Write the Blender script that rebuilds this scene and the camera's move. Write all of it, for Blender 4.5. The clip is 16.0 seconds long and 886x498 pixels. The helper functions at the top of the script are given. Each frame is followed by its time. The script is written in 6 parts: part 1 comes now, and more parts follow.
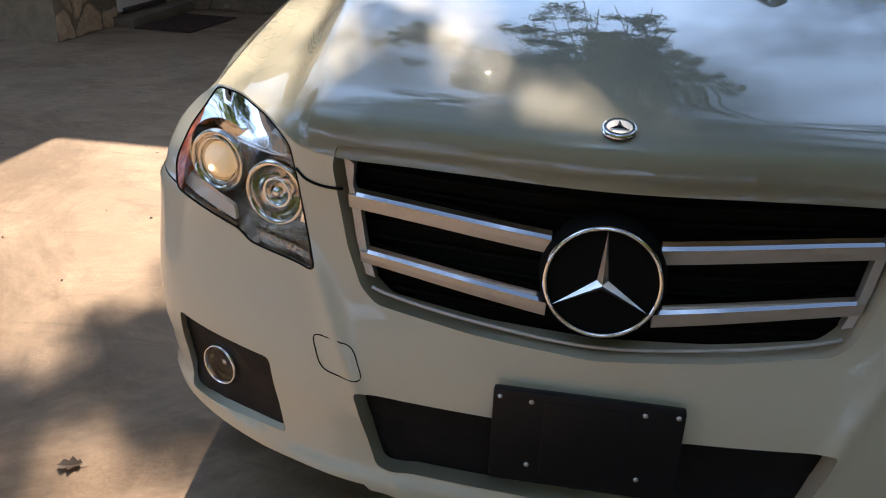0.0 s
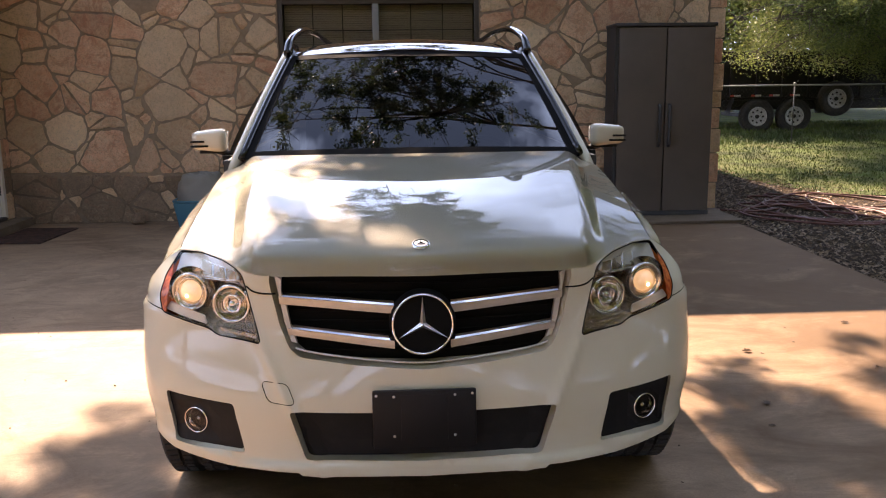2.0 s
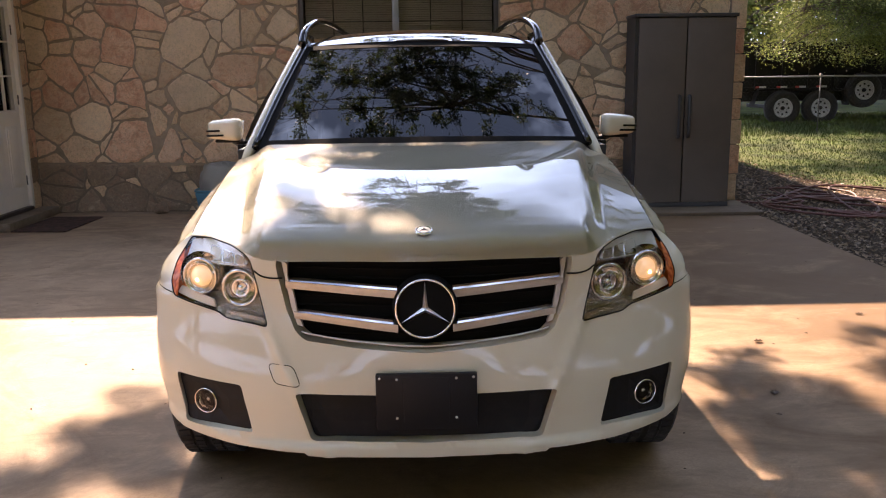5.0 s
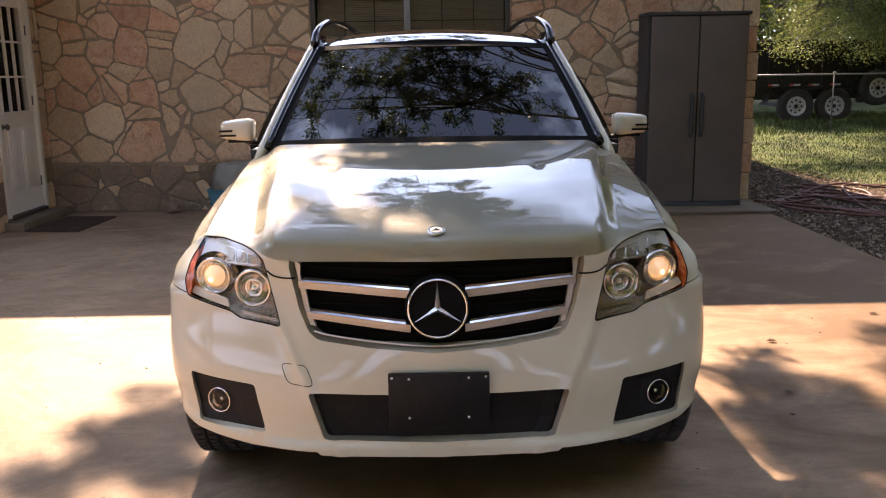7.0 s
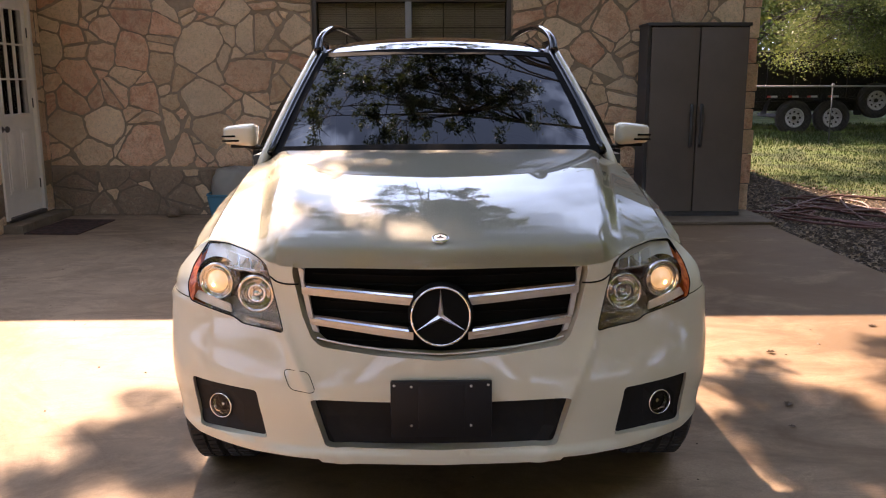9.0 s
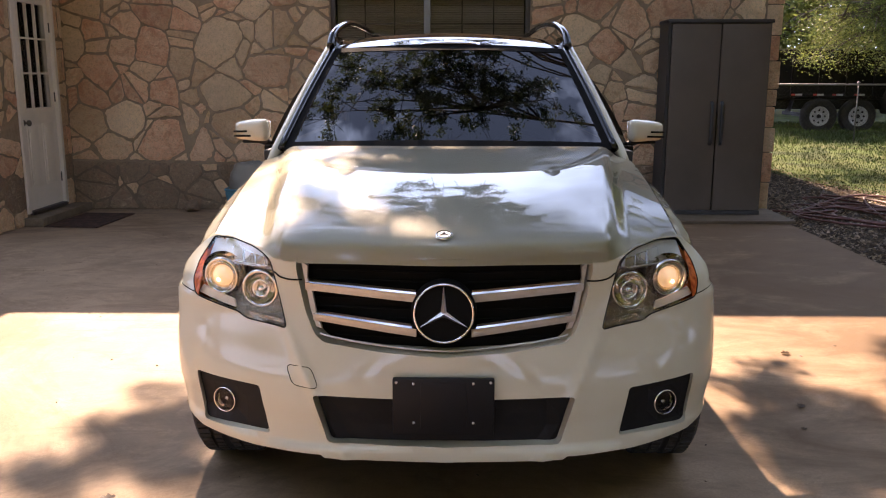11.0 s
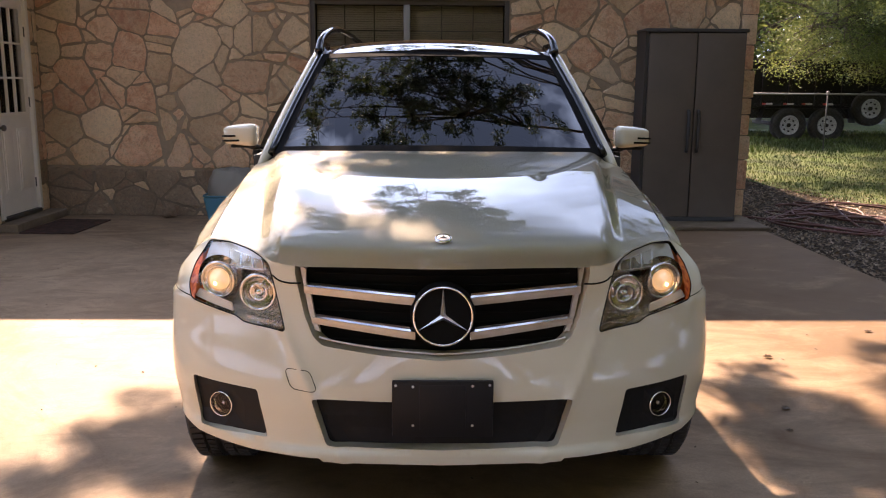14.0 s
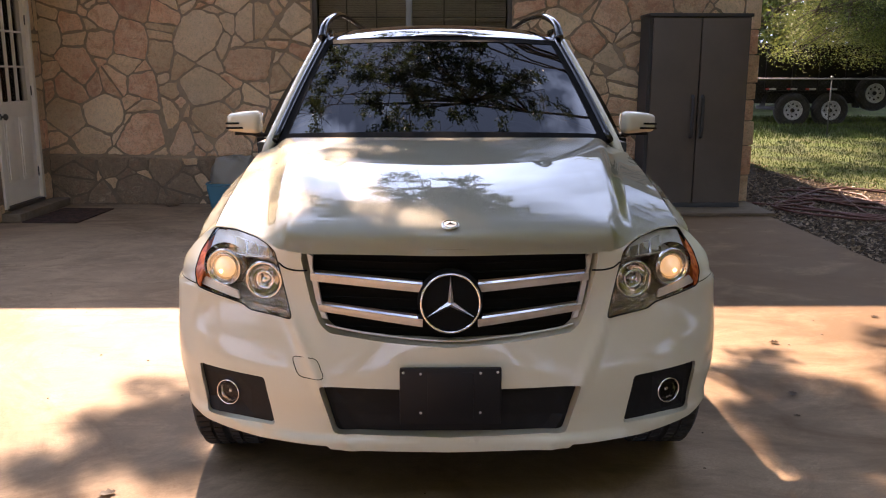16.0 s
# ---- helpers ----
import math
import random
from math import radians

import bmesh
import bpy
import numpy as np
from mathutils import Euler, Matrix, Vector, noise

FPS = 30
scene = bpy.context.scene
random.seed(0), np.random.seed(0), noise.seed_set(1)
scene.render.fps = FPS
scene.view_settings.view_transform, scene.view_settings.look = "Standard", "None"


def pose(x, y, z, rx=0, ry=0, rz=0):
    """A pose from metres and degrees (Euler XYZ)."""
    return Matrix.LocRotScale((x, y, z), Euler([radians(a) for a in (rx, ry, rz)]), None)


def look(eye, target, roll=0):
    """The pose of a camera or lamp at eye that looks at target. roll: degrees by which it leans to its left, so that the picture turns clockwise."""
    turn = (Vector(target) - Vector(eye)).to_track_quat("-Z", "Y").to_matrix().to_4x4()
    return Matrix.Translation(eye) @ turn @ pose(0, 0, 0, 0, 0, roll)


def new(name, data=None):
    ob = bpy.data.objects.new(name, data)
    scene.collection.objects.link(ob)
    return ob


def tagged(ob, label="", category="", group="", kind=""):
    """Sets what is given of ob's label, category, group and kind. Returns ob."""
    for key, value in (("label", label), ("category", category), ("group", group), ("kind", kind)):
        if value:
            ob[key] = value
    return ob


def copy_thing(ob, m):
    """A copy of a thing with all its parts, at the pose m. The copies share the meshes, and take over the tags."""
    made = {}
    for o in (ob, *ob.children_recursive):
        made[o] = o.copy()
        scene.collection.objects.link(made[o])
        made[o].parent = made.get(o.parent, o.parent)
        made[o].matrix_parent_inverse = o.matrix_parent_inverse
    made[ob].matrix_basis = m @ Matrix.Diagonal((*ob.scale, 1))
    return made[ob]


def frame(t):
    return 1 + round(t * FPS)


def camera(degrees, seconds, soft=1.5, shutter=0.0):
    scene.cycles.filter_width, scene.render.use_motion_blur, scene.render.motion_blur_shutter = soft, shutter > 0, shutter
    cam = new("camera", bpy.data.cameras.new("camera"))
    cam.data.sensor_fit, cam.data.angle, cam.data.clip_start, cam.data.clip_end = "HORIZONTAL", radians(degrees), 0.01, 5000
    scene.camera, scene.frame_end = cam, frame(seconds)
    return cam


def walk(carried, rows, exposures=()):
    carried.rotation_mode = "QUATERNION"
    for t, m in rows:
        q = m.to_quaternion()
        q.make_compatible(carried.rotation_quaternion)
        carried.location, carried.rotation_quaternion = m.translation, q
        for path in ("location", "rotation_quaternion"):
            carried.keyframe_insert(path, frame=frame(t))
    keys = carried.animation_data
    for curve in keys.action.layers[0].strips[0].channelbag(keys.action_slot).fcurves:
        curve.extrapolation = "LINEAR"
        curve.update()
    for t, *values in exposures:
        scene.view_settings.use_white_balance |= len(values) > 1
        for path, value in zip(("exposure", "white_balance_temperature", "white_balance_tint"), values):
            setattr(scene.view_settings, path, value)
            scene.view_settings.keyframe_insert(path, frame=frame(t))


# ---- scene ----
from mathutils.geometry import delaunay_2d_cdt

cam = camera(55.3, 16.0, soft=1.1)
PATH = [
    (0, (-0.047, -1.171, 1.321), (-0.354, 0.63, 0.508), 2.0),
    (0.1, (-0.061, -1.249, 1.328), (-0.29, 0.569, 0.527), 2.4),
    (0.4, (-0.065, -1.516, 1.352), (-0.164, 0.349, 0.638), 0.3),
    (0.5, (-0.056, -1.61, 1.37), (-0.141, 0.26, 0.665), -0.7),
    (0.6, (-0.032, -1.692, 1.371), (-0.098, 0.191, 0.699), -1.2),
    (1, (-0.037, -1.982, 1.427), (0.007, -0.049, 0.913), -1.3),
    (1.5, (-0.094, -2.264, 1.438), (0.026, -0.305, 1.054), -0.8),
    (2, (-0.062, -2.38, 1.447), (0.039, -0.42, 1.062), -0.7),
    (2.5, (0.035, -2.415, 1.442), (0.098, -0.455, 1.049), -1.0),
    (3, (0.029, -2.438, 1.446), (0.079, -0.479, 1.046), -1.0),
    (3.5, (0.011, -2.434, 1.439), (0.057, -0.477, 1.031), -0.4),
    (6, (0.002, -2.435, 1.439), (0.032, -0.476, 1.039), -1.2),
    (6.5, (0.002, -2.437, 1.441), (0.022, -0.478, 1.038), -1.3),
    (7, (-0.001, -2.437, 1.443), (0.015, -0.479, 1.038), -0.9),
    (7.5, (-0.017, -2.442, 1.45), (-0.007, -0.479, 1.063), -0.3),
    (8, (-0.025, -2.442, 1.445), (-0.018, -0.478, 1.069), -0.1),
    (8.5, (-0.025, -2.441, 1.444), (-0.009, -0.479, 1.058), -0.2),
    (9, (-0.023, -2.438, 1.446), (0.001, -0.476, 1.057), -0.2),
    (11.5, (0.037, -2.424, 1.444), (0.004, -0.464, 1.046), 0.1),
    (12, (-0.026, -2.428, 1.443), (-0.033, -0.464, 1.063), 0.6),
    (12.5, (-0.071, -2.446, 1.438), (-0.041, -0.482, 1.059), 0.2),
    (13, (-0.072, -2.451, 1.437), (-0.022, -0.487, 1.064), 0.5),
    (13.5, (-0.057, -2.445, 1.436), (-0.011, -0.479, 1.075), 0.6),
    (14, (-0.051, -2.442, 1.434), (-0.012, -0.479, 1.055), 0.4),
    (14.5, (-0.055, -2.443, 1.433), (-0.022, -0.482, 1.041), 0.3),
    (15, (-0.057, -2.437, 1.432), (-0.024, -0.476, 1.037), 0.1),
    (15.5, (-0.062, -2.435, 1.43), (-0.027, -0.476, 1.029), 0.2),
    (16, (-0.066, -2.427, 1.428), (-0.032, -0.469, 1.02), 0.1),
]
walk(cam, [(t, look(eye, target, roll)) for t, eye, target, roll in PATH], exposures=[(0.0, 1.56, 5850, 13), (0.5, 1.77, 6150, 22), (1.0, 2.12, 6400, 23), (1.5, 2.28, 6750, 26), (2.5, 2.34, 6800, 28), (16.0, 2.34, 6800, 28)])

# ---- world, sun, exposure ----
SUN_DIR = Vector((-0.28, 1.24, 1.0)).normalized()          # towards the sun
world = bpy.data.worlds.new("world")
scene.world = world
world.use_nodes = True
wn = world.node_tree
wn.nodes.clear()
w_out = wn.nodes.new("ShaderNodeOutputWorld")
w_bg = wn.nodes.new("ShaderNodeBackground")
w_sky = wn.nodes.new("ShaderNodeTexSky")
w_sky.sky_type = "NISHITA"
w_sky.sun_disc = False
w_sky.sun_elevation = math.asin(SUN_DIR.z)
w_sky.sun_rotation = math.atan2(SUN_DIR.x, SUN_DIR.y)
w_sky.air_density, w_sky.dust_density, w_sky.ozone_density = 1.0, 0.3, 1.5
w_co = wn.nodes.new("ShaderNodeTexCoord")
w_noise = wn.nodes.new("ShaderNodeTexNoise")
w_noise.inputs["Scale"].default_value = 1.8
w_noise.inputs["Detail"].default_value = 6.0
w_noise.inputs["Roughness"].default_value = 0.6
w_ramp = wn.nodes.new("ShaderNodeValToRGB")
w_ramp.color_ramp.elements[0].position, w_ramp.color_ramp.elements[0].color = 0.44, (0.06, 0.06, 0.06, 1)
w_ramp.color_ramp.elements[1].position, w_ramp.color_ramp.elements[1].color = 0.60, (1, 1, 1, 1)
w_mix = wn.nodes.new("ShaderNodeMix")
w_mix.data_type = "RGBA"
# thin cloud, brighter towards the sun
w_dot = wn.nodes.new("ShaderNodeVectorMath")
w_dot.operation = "DOT_PRODUCT"
w_dot.inputs[1].default_value = SUN_DIR
w_glow = wn.nodes.new("ShaderNodeMapRange")
w_glow.inputs["From Min"].default_value, w_glow.inputs["From Max"].default_value = 0.45, 1.0
w_glow.inputs["To Min"].default_value, w_glow.inputs["To Max"].default_value = 0.90, 1.08
w_cloud = wn.nodes.new("ShaderNodeVectorMath")
w_cloud.operation = "SCALE"
w_cloud.inputs[0].default_value = (27.0, 36.0, 50.0)
wn.links.new(w_co.outputs["Generated"], w_dot.inputs[0])
wn.links.new(w_dot.outputs["Value"], w_glow.inputs["Value"])
wn.links.new(w_glow.outputs["Result"], w_cloud.inputs["Scale"])
wn.links.new(w_cloud.outputs["Vector"], w_mix.inputs["B"])
w_map = wn.nodes.new("ShaderNodeMapping")
w_map.inputs["Location"].default_value = (3.1, 0.7, 1.9)
wn.links.new(w_co.outputs["Generated"], w_map.inputs["Vector"])
wn.links.new(w_map.outputs["Vector"], w_noise.inputs["Vector"])
# the cover thickens towards the horizon
w_sep = wn.nodes.new("ShaderNodeSeparateXYZ")
w_thick = wn.nodes.new("ShaderNodeMath")
w_thick.operation = "MULTIPLY_ADD"
w_thick.inputs[1].default_value, w_thick.inputs[2].default_value = -0.20, 0.11
w_cover = wn.nodes.new("ShaderNodeMath")
w_cover.operation = "ADD"
wn.links.new(w_co.outputs["Generated"], w_sep.inputs["Vector"])
wn.links.new(w_sep.outputs["Z"], w_thick.inputs[0])
wn.links.new(w_thick.outputs["Value"], w_cover.inputs[0])
wn.links.new(w_noise.outputs["Fac"], w_cover.inputs[1])
wn.links.new(w_cover.outputs["Value"], w_ramp.inputs["Fac"])
wn.links.new(w_ramp.outputs["Color"], w_mix.inputs["Factor"])
wn.links.new(w_sky.outputs["Color"], w_mix.inputs["A"])
wn.links.new(w_mix.outputs["Result"], w_bg.inputs["Color"])
w_bg.inputs["Strength"].default_value = 0.0255
wn.links.new(w_bg.outputs["Background"], w_out.inputs["Surface"])

sun_data = bpy.data.lights.new("sun", "SUN")
sun_data.energy, sun_data.angle, sun_data.color = 4.9, radians(0.53), (1.0, 0.825, 0.60)
sun = new("sun", sun_data)
sun.matrix_world = look(SUN_DIR * 60, (0, 0, 0))


# ---- materials ----
def rgb(c):
    return (c[0], c[1], c[2], 1.0)


class Mat:
    """A Principled material with a few ways to vary it."""

    def __init__(self, name, color, rough=0.6, metal=0.0, spec=0.5):
        self.m = bpy.data.materials.new(name)
        self.m.use_nodes = True
        self.t = self.m.node_tree
        self.b = self.t.nodes["Principled BSDF"]
        self.b.inputs["Base Color"].default_value = rgb(color)
        self.b.inputs["Roughness"].default_value = rough
        self.b.inputs["Metallic"].default_value = metal
        self.b.inputs["Specular IOR Level"].default_value = spec
        self.col = None
        self.bump_out = None
        self.base = color

    def node(self, kind, **inputs):
        n = self.t.nodes.new(kind)
        for k, v in inputs.items():
            n.inputs[k].default_value = v
        return n

    def coords(self, scale=(1, 1, 1), obj=False):
        tc = self.t.nodes.new("ShaderNodeTexCoord" if obj else "ShaderNodeNewGeometry")
        mp = self.t.nodes.new("ShaderNodeMapping")
        mp.inputs["Scale"].default_value = scale
        self.t.links.new(tc.outputs["Object" if obj else "Position"], mp.inputs["Vector"])
        return mp.outputs["Vector"]

    def noise(self, scale, detail=5.0, rough=0.6, stretch=(1, 1, 1), obj=False, distort=0.0):
        n = self.node("ShaderNodeTexNoise", Scale=scale, Detail=detail, Roughness=rough, Distortion=distort)
        self.t.links.new(self.coords(stretch, obj), n.inputs["Vector"])
        return n.outputs["Fac"]

    def ramp(self, fac, lo, hi, a=(0, 0, 0), b=(1, 1, 1)):
        r = self.t.nodes.new("ShaderNodeValToRGB")
        r.color_ramp.elements[0].position, r.color_ramp.elements[1].position = lo, hi
        r.color_ramp.elements[0].color, r.color_ramp.elements[1].color = rgb(a), rgb(b)
        self.t.links.new(fac, r.inputs["Fac"])
        return r.outputs["Color"]

    def tint(self, fac, color, mode="MIX", amount=None):
        """Lay color over what is there, by fac (a socket)."""
        mx = self.t.nodes.new("ShaderNodeMix")
        mx.data_type, mx.blend_type = "RGBA", mode
        if self.col is None:
            mx.inputs["A"].default_value = rgb(self.base)
        else:
            self.t.links.new(self.col, mx.inputs["A"])
        if hasattr(color, "links"):
            self.t.links.new(color, mx.inputs["B"])
        else:
            mx.inputs["B"].default_value = rgb(color)
        if amount is not None:
            mul = self.t.nodes.new("ShaderNodeMath")
            mul.operation = "MULTIPLY"
            mul.inputs[1].default_value = amount
            self.t.links.new(fac, mul.inputs[0])
            fac = mul.outputs[0]
        self.t.links.new(fac, mx.inputs["Factor"])
        self.col = mx.outputs["Result"]
        self.t.links.new(self.col, self.b.inputs["Base Color"])
        return self

    def roughness(self, fac, lo, hi):
        mr = self.t.nodes.new("ShaderNodeMapRange")
        mr.inputs["To Min"].default_value, mr.inputs["To Max"].default_value = lo, hi
        self.t.links.new(fac, mr.inputs["Value"])
        self.t.links.new(mr.outputs["Result"], self.b.inputs["Roughness"])
        return self

    def bump(self, fac, strength=0.3, dist=0.01):
        bp = self.node("ShaderNodeBump", Strength=strength, Distance=dist)
        self.t.links.new(fac, bp.inputs["Height"])
        if self.bump_out is not None:
            self.t.links.new(self.bump_out, bp.inputs["Normal"])
        self.bump_out = bp.outputs["Normal"]
        self.t.links.new(self.bump_out, self.b.inputs["Normal"])
        return self

    def random(self, lo, hi):
        """Each object a little lighter or darker."""
        oi = self.t.nodes.new("ShaderNodeObjectInfo")
        r = self.ramp(oi.outputs["Random"], 0.0, 1.0, (lo, lo, lo), (hi, hi, hi))
        one = self.node("ShaderNodeValue")
        one.outputs[0].default_value = 1.0
        return self.tint(one.outputs[0], r, "MULTIPLY")


def concrete_mat(name, color, wash=None):
    """Old slab: broad stains, blotches, drips and fine grit."""
    k = Mat(name, color, 0.7, spec=0.16)
    k.tint(k.ramp(k.noise(0.8, 7, 0.7), 0.36, 0.62), tuple(c * 0.58 for c in color))
    k.tint(k.ramp(k.noise(2.7, 6, 0.75, distort=0.6), 0.48, 0.70), tuple(c * 1.3 for c in color), amount=0.6)
    k.tint(k.ramp(k.noise(0.5, 8, 0.75, distort=1.3), 0.50, 0.60), (color[0] * 0.42, color[1] * 0.38, color[2] * 0.34), amount=0.75)
    k.tint(k.ramp(k.noise(6.5, 6, 0.8, distort=1.0), 0.58, 0.68), tuple(c * 0.5 for c in color), amount=0.5)
    k.tint(k.ramp(k.noise(90, 3, 0.7), 0.4, 0.62), tuple(c * 0.68 for c in color), amount=0.45)
    k.tint(k.ramp(k.noise(4.2, 7, 0.75, (0.45, 1.7, 1), distort=0.7), 0.53, 0.66), tuple(c * 0.45 for c in color), amount=0.55)
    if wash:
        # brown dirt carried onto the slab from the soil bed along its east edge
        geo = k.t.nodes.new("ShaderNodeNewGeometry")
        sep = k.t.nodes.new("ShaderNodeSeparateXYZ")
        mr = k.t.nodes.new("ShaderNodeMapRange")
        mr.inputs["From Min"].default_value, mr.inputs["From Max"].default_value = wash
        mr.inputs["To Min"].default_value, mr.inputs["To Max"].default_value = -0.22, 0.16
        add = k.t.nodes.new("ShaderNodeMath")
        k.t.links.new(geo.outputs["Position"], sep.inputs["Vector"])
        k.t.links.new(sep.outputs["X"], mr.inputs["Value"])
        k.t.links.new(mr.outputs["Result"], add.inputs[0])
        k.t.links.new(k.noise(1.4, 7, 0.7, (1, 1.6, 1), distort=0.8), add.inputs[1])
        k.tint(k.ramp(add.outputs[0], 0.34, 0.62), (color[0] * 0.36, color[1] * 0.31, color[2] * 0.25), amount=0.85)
    k.roughness(k.noise(1.7, 5, 0.6), 0.6, 0.85)
    k.bump(k.noise(45, 4, 0.7), 0.2, 0.004)
    k.bump(k.noise(4, 5, 0.6), 0.12, 0.01)
    return k.m


def stone_mat(name, color, second, red=0.3):
    """Rough limestone: mottled body, rusty blotches, pale patches, fine pits."""
    k = Mat(name, color, 0.9, spec=0.2)
    k.tint(k.ramp(k.noise(6, 7, 0.72, distort=0.8), 0.38, 0.66), second)
    k.tint(k.ramp(k.noise(5.5, 6, 0.75, distort=1.4), 0.50, 0.60), (0.47, 0.20, 0.115), amount=red)
    k.tint(k.ramp(k.noise(13, 6, 0.8, distort=0.8), 0.54, 0.64), (0.62, 0.47, 0.32), amount=0.55)
    k.tint(k.ramp(k.noise(30, 6, 0.8), 0.50, 0.66), tuple(c * 0.42 for c in color), amount=0.6)
    k.tint(k.ramp(k.noise(1.1, 5, 0.7), 0.42, 0.68), tuple(c * 0.66 for c in color), amount=0.5)
    k.tint(k.ramp(k.noise(75, 4, 0.8), 0.52, 0.61), tuple(c * 0.55 for c in color), amount=0.55)
    k.random(0.95, 1.25)
    k.bump(k.noise(11, 7, 0.75), 1.0, 0.06)
    k.bump(k.noise(55, 5, 0.75), 0.7, 0.010)
    return k.m


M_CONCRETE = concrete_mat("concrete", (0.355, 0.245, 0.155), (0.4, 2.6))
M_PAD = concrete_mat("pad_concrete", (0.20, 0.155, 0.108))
M_STONES = [
    stone_mat("stone_cream", (0.82, 0.62, 0.40), (0.72, 0.53, 0.33), 0.1),
    stone_mat("stone_tan", (0.68, 0.48, 0.29), (0.76, 0.55, 0.34), 0.45),
    stone_mat("stone_pink", (0.72, 0.46, 0.285), (0.78, 0.57, 0.36), 0.6),
    stone_mat("stone_red", (0.66, 0.37, 0.225), (0.76, 0.53, 0.33), 0.7),
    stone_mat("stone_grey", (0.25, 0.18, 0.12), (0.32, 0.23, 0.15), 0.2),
]
k = Mat("mortar", (0.29, 0.215, 0.145), 0.95, spec=0.15)
k.tint(k.ramp(k.noise(12, 5, 0.7), 0.4, 0.7), (0.21, 0.155, 0.10))
k.bump(k.noise(60, 4, 0.7), 0.5, 0.006)
M_MORTAR = k.m
# darker mortar for the lowest strip of the wall
k = Mat("foot_mortar", (0.20, 0.148, 0.10), 0.95, spec=0.15)
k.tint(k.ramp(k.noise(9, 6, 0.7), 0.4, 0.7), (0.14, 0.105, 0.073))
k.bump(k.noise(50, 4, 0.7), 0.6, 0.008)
M_FOOT = k.m

# pearl-white car paint under a clear coat
k = Mat("white_paint", (0.54, 0.50, 0.375), 0.5, spec=0.12)
k.tint(k.ramp(k.noise(2.5, 4, 0.6), 0.4, 0.75), (0.50, 0.46, 0.34), amount=0.35)
k.tint(k.ramp(k.noise(160, 3, 0.8), 0.62, 0.74), (0.64, 0.61, 0.51), amount=0.25)
k.b.inputs["Coat Weight"].default_value = 1.0
k.b.inputs["Coat Roughness"].default_value = 0.0
k.b.inputs["Coat IOR"].default_value = 1.42
M_PAINT = k.m
k = Mat("hood_paint", (0.54, 0.50, 0.375), 0.5, spec=0.12)
k.tint(k.ramp(k.noise(2.5, 4, 0.6), 0.4, 0.75), (0.50, 0.46, 0.34), amount=0.35)
k.tint(k.ramp(k.noise(160, 3, 0.8), 0.62, 0.74), (0.64, 0.61, 0.51), amount=0.25)
M_HOODPAINT = k.m

k = Mat("black_plastic", (0.007, 0.007, 0.0075), 0.55, spec=0.2)
k.tint(k.ramp(k.noise(25, 5, 0.7), 0.5, 0.75), (0.015, 0.014, 0.013), amount=0.5)
k.bump(k.noise(600, 2, 0.5), 0.2, 0.001)
M_BLACK = k.m
M_GLOSSBLACK = Mat("gloss_black", (0.006, 0.006, 0.007), 0.08, spec=0.5).m
k = Mat("plate_plastic", (0.008, 0.008, 0.009), 0.42, spec=0.22)
k.roughness(k.noise(30, 4, 0.7), 0.33, 0.55)
M_PLATE = k.m
M_VOID = Mat("dark_cavity", (0.006, 0.006, 0.006), 0.9, spec=0.1).m
k = Mat("chrome", (0.86, 0.86, 0.86), 0.06, 1.0)
k.roughness(k.noise(40, 4, 0.6), 0.03, 0.14)
M_CHROME = k.m
M_STAR = Mat("star_chrome", (0.88, 0.88, 0.87), 0.32, 1.0).m
k = Mat("satin_silver", (0.60, 0.57, 0.52), 0.6, 0.85)
k.tint(k.ramp(k.noise(30, 4, 0.6), 0.4, 0.8), (0.46, 0.44, 0.41), amount=0.5)
M_SATIN = k.m
M_FROST = Mat("frosted_lens", (0.60, 0.57, 0.52), 0.3, 0.2).m
M_STRIP = Mat("lamp_strip", (0.72, 0.58, 0.44), 0.4, 0.1).m
M_REFLECTOR = Mat("lamp_reflector", (0.70, 0.66, 0.60), 0.12, 1.0).m
k = Mat("lamp_housing", (0.46, 0.38, 0.30), 0.16, 0.95)
k.bump(k.noise(60, 3, 0.6), 0.9, 0.010)
k.tint(k.ramp(k.noise(55, 3, 0.6), 0.5, 0.62), (0.42, 0.39, 0.35), amount=0.7)
M_HOUSING = k.m
k = Mat("rubber", (0.022, 0.021, 0.02), 0.8, spec=0.3)
k.tint(k.ramp(k.noise(14, 5, 0.7), 0.4, 0.7), (0.06, 0.052, 0.043), amount=0.6)
M_RUBBER = k.m
k = Mat("alloy", (0.55, 0.55, 0.55), 0.3, 1.0)
M_ALLOY = k.m


def glass_mat(name, color, rough=0.0, ior=1.5):
    """Thin glass: clear or tinted, with a real Fresnel gloss."""
    m = bpy.data.materials.new(name)
    m.use_nodes = True
    t = m.node_tree
    t.nodes.remove(t.nodes["Principled BSDF"])
    fres = t.nodes.new("ShaderNodeFresnel")
    fres.inputs["IOR"].default_value = ior
    tr = t.nodes.new("ShaderNodeBsdfTransparent")
    tr.inputs["Color"].default_value = rgb(color)
    gl = t.nodes.new("ShaderNodeBsdfGlossy")
    gl.inputs["Roughness"].default_value = rough
    mx = t.nodes.new("ShaderNodeMixShader")
    t.links.new(fres.outputs[0], mx.inputs[0])
    t.links.new(tr.outputs[0], mx.inputs[1])
    t.links.new(gl.outputs[0], mx.inputs[2])
    t.links.new(mx.outputs[0], t.nodes["Material Output"].inputs["Surface"])
    return m


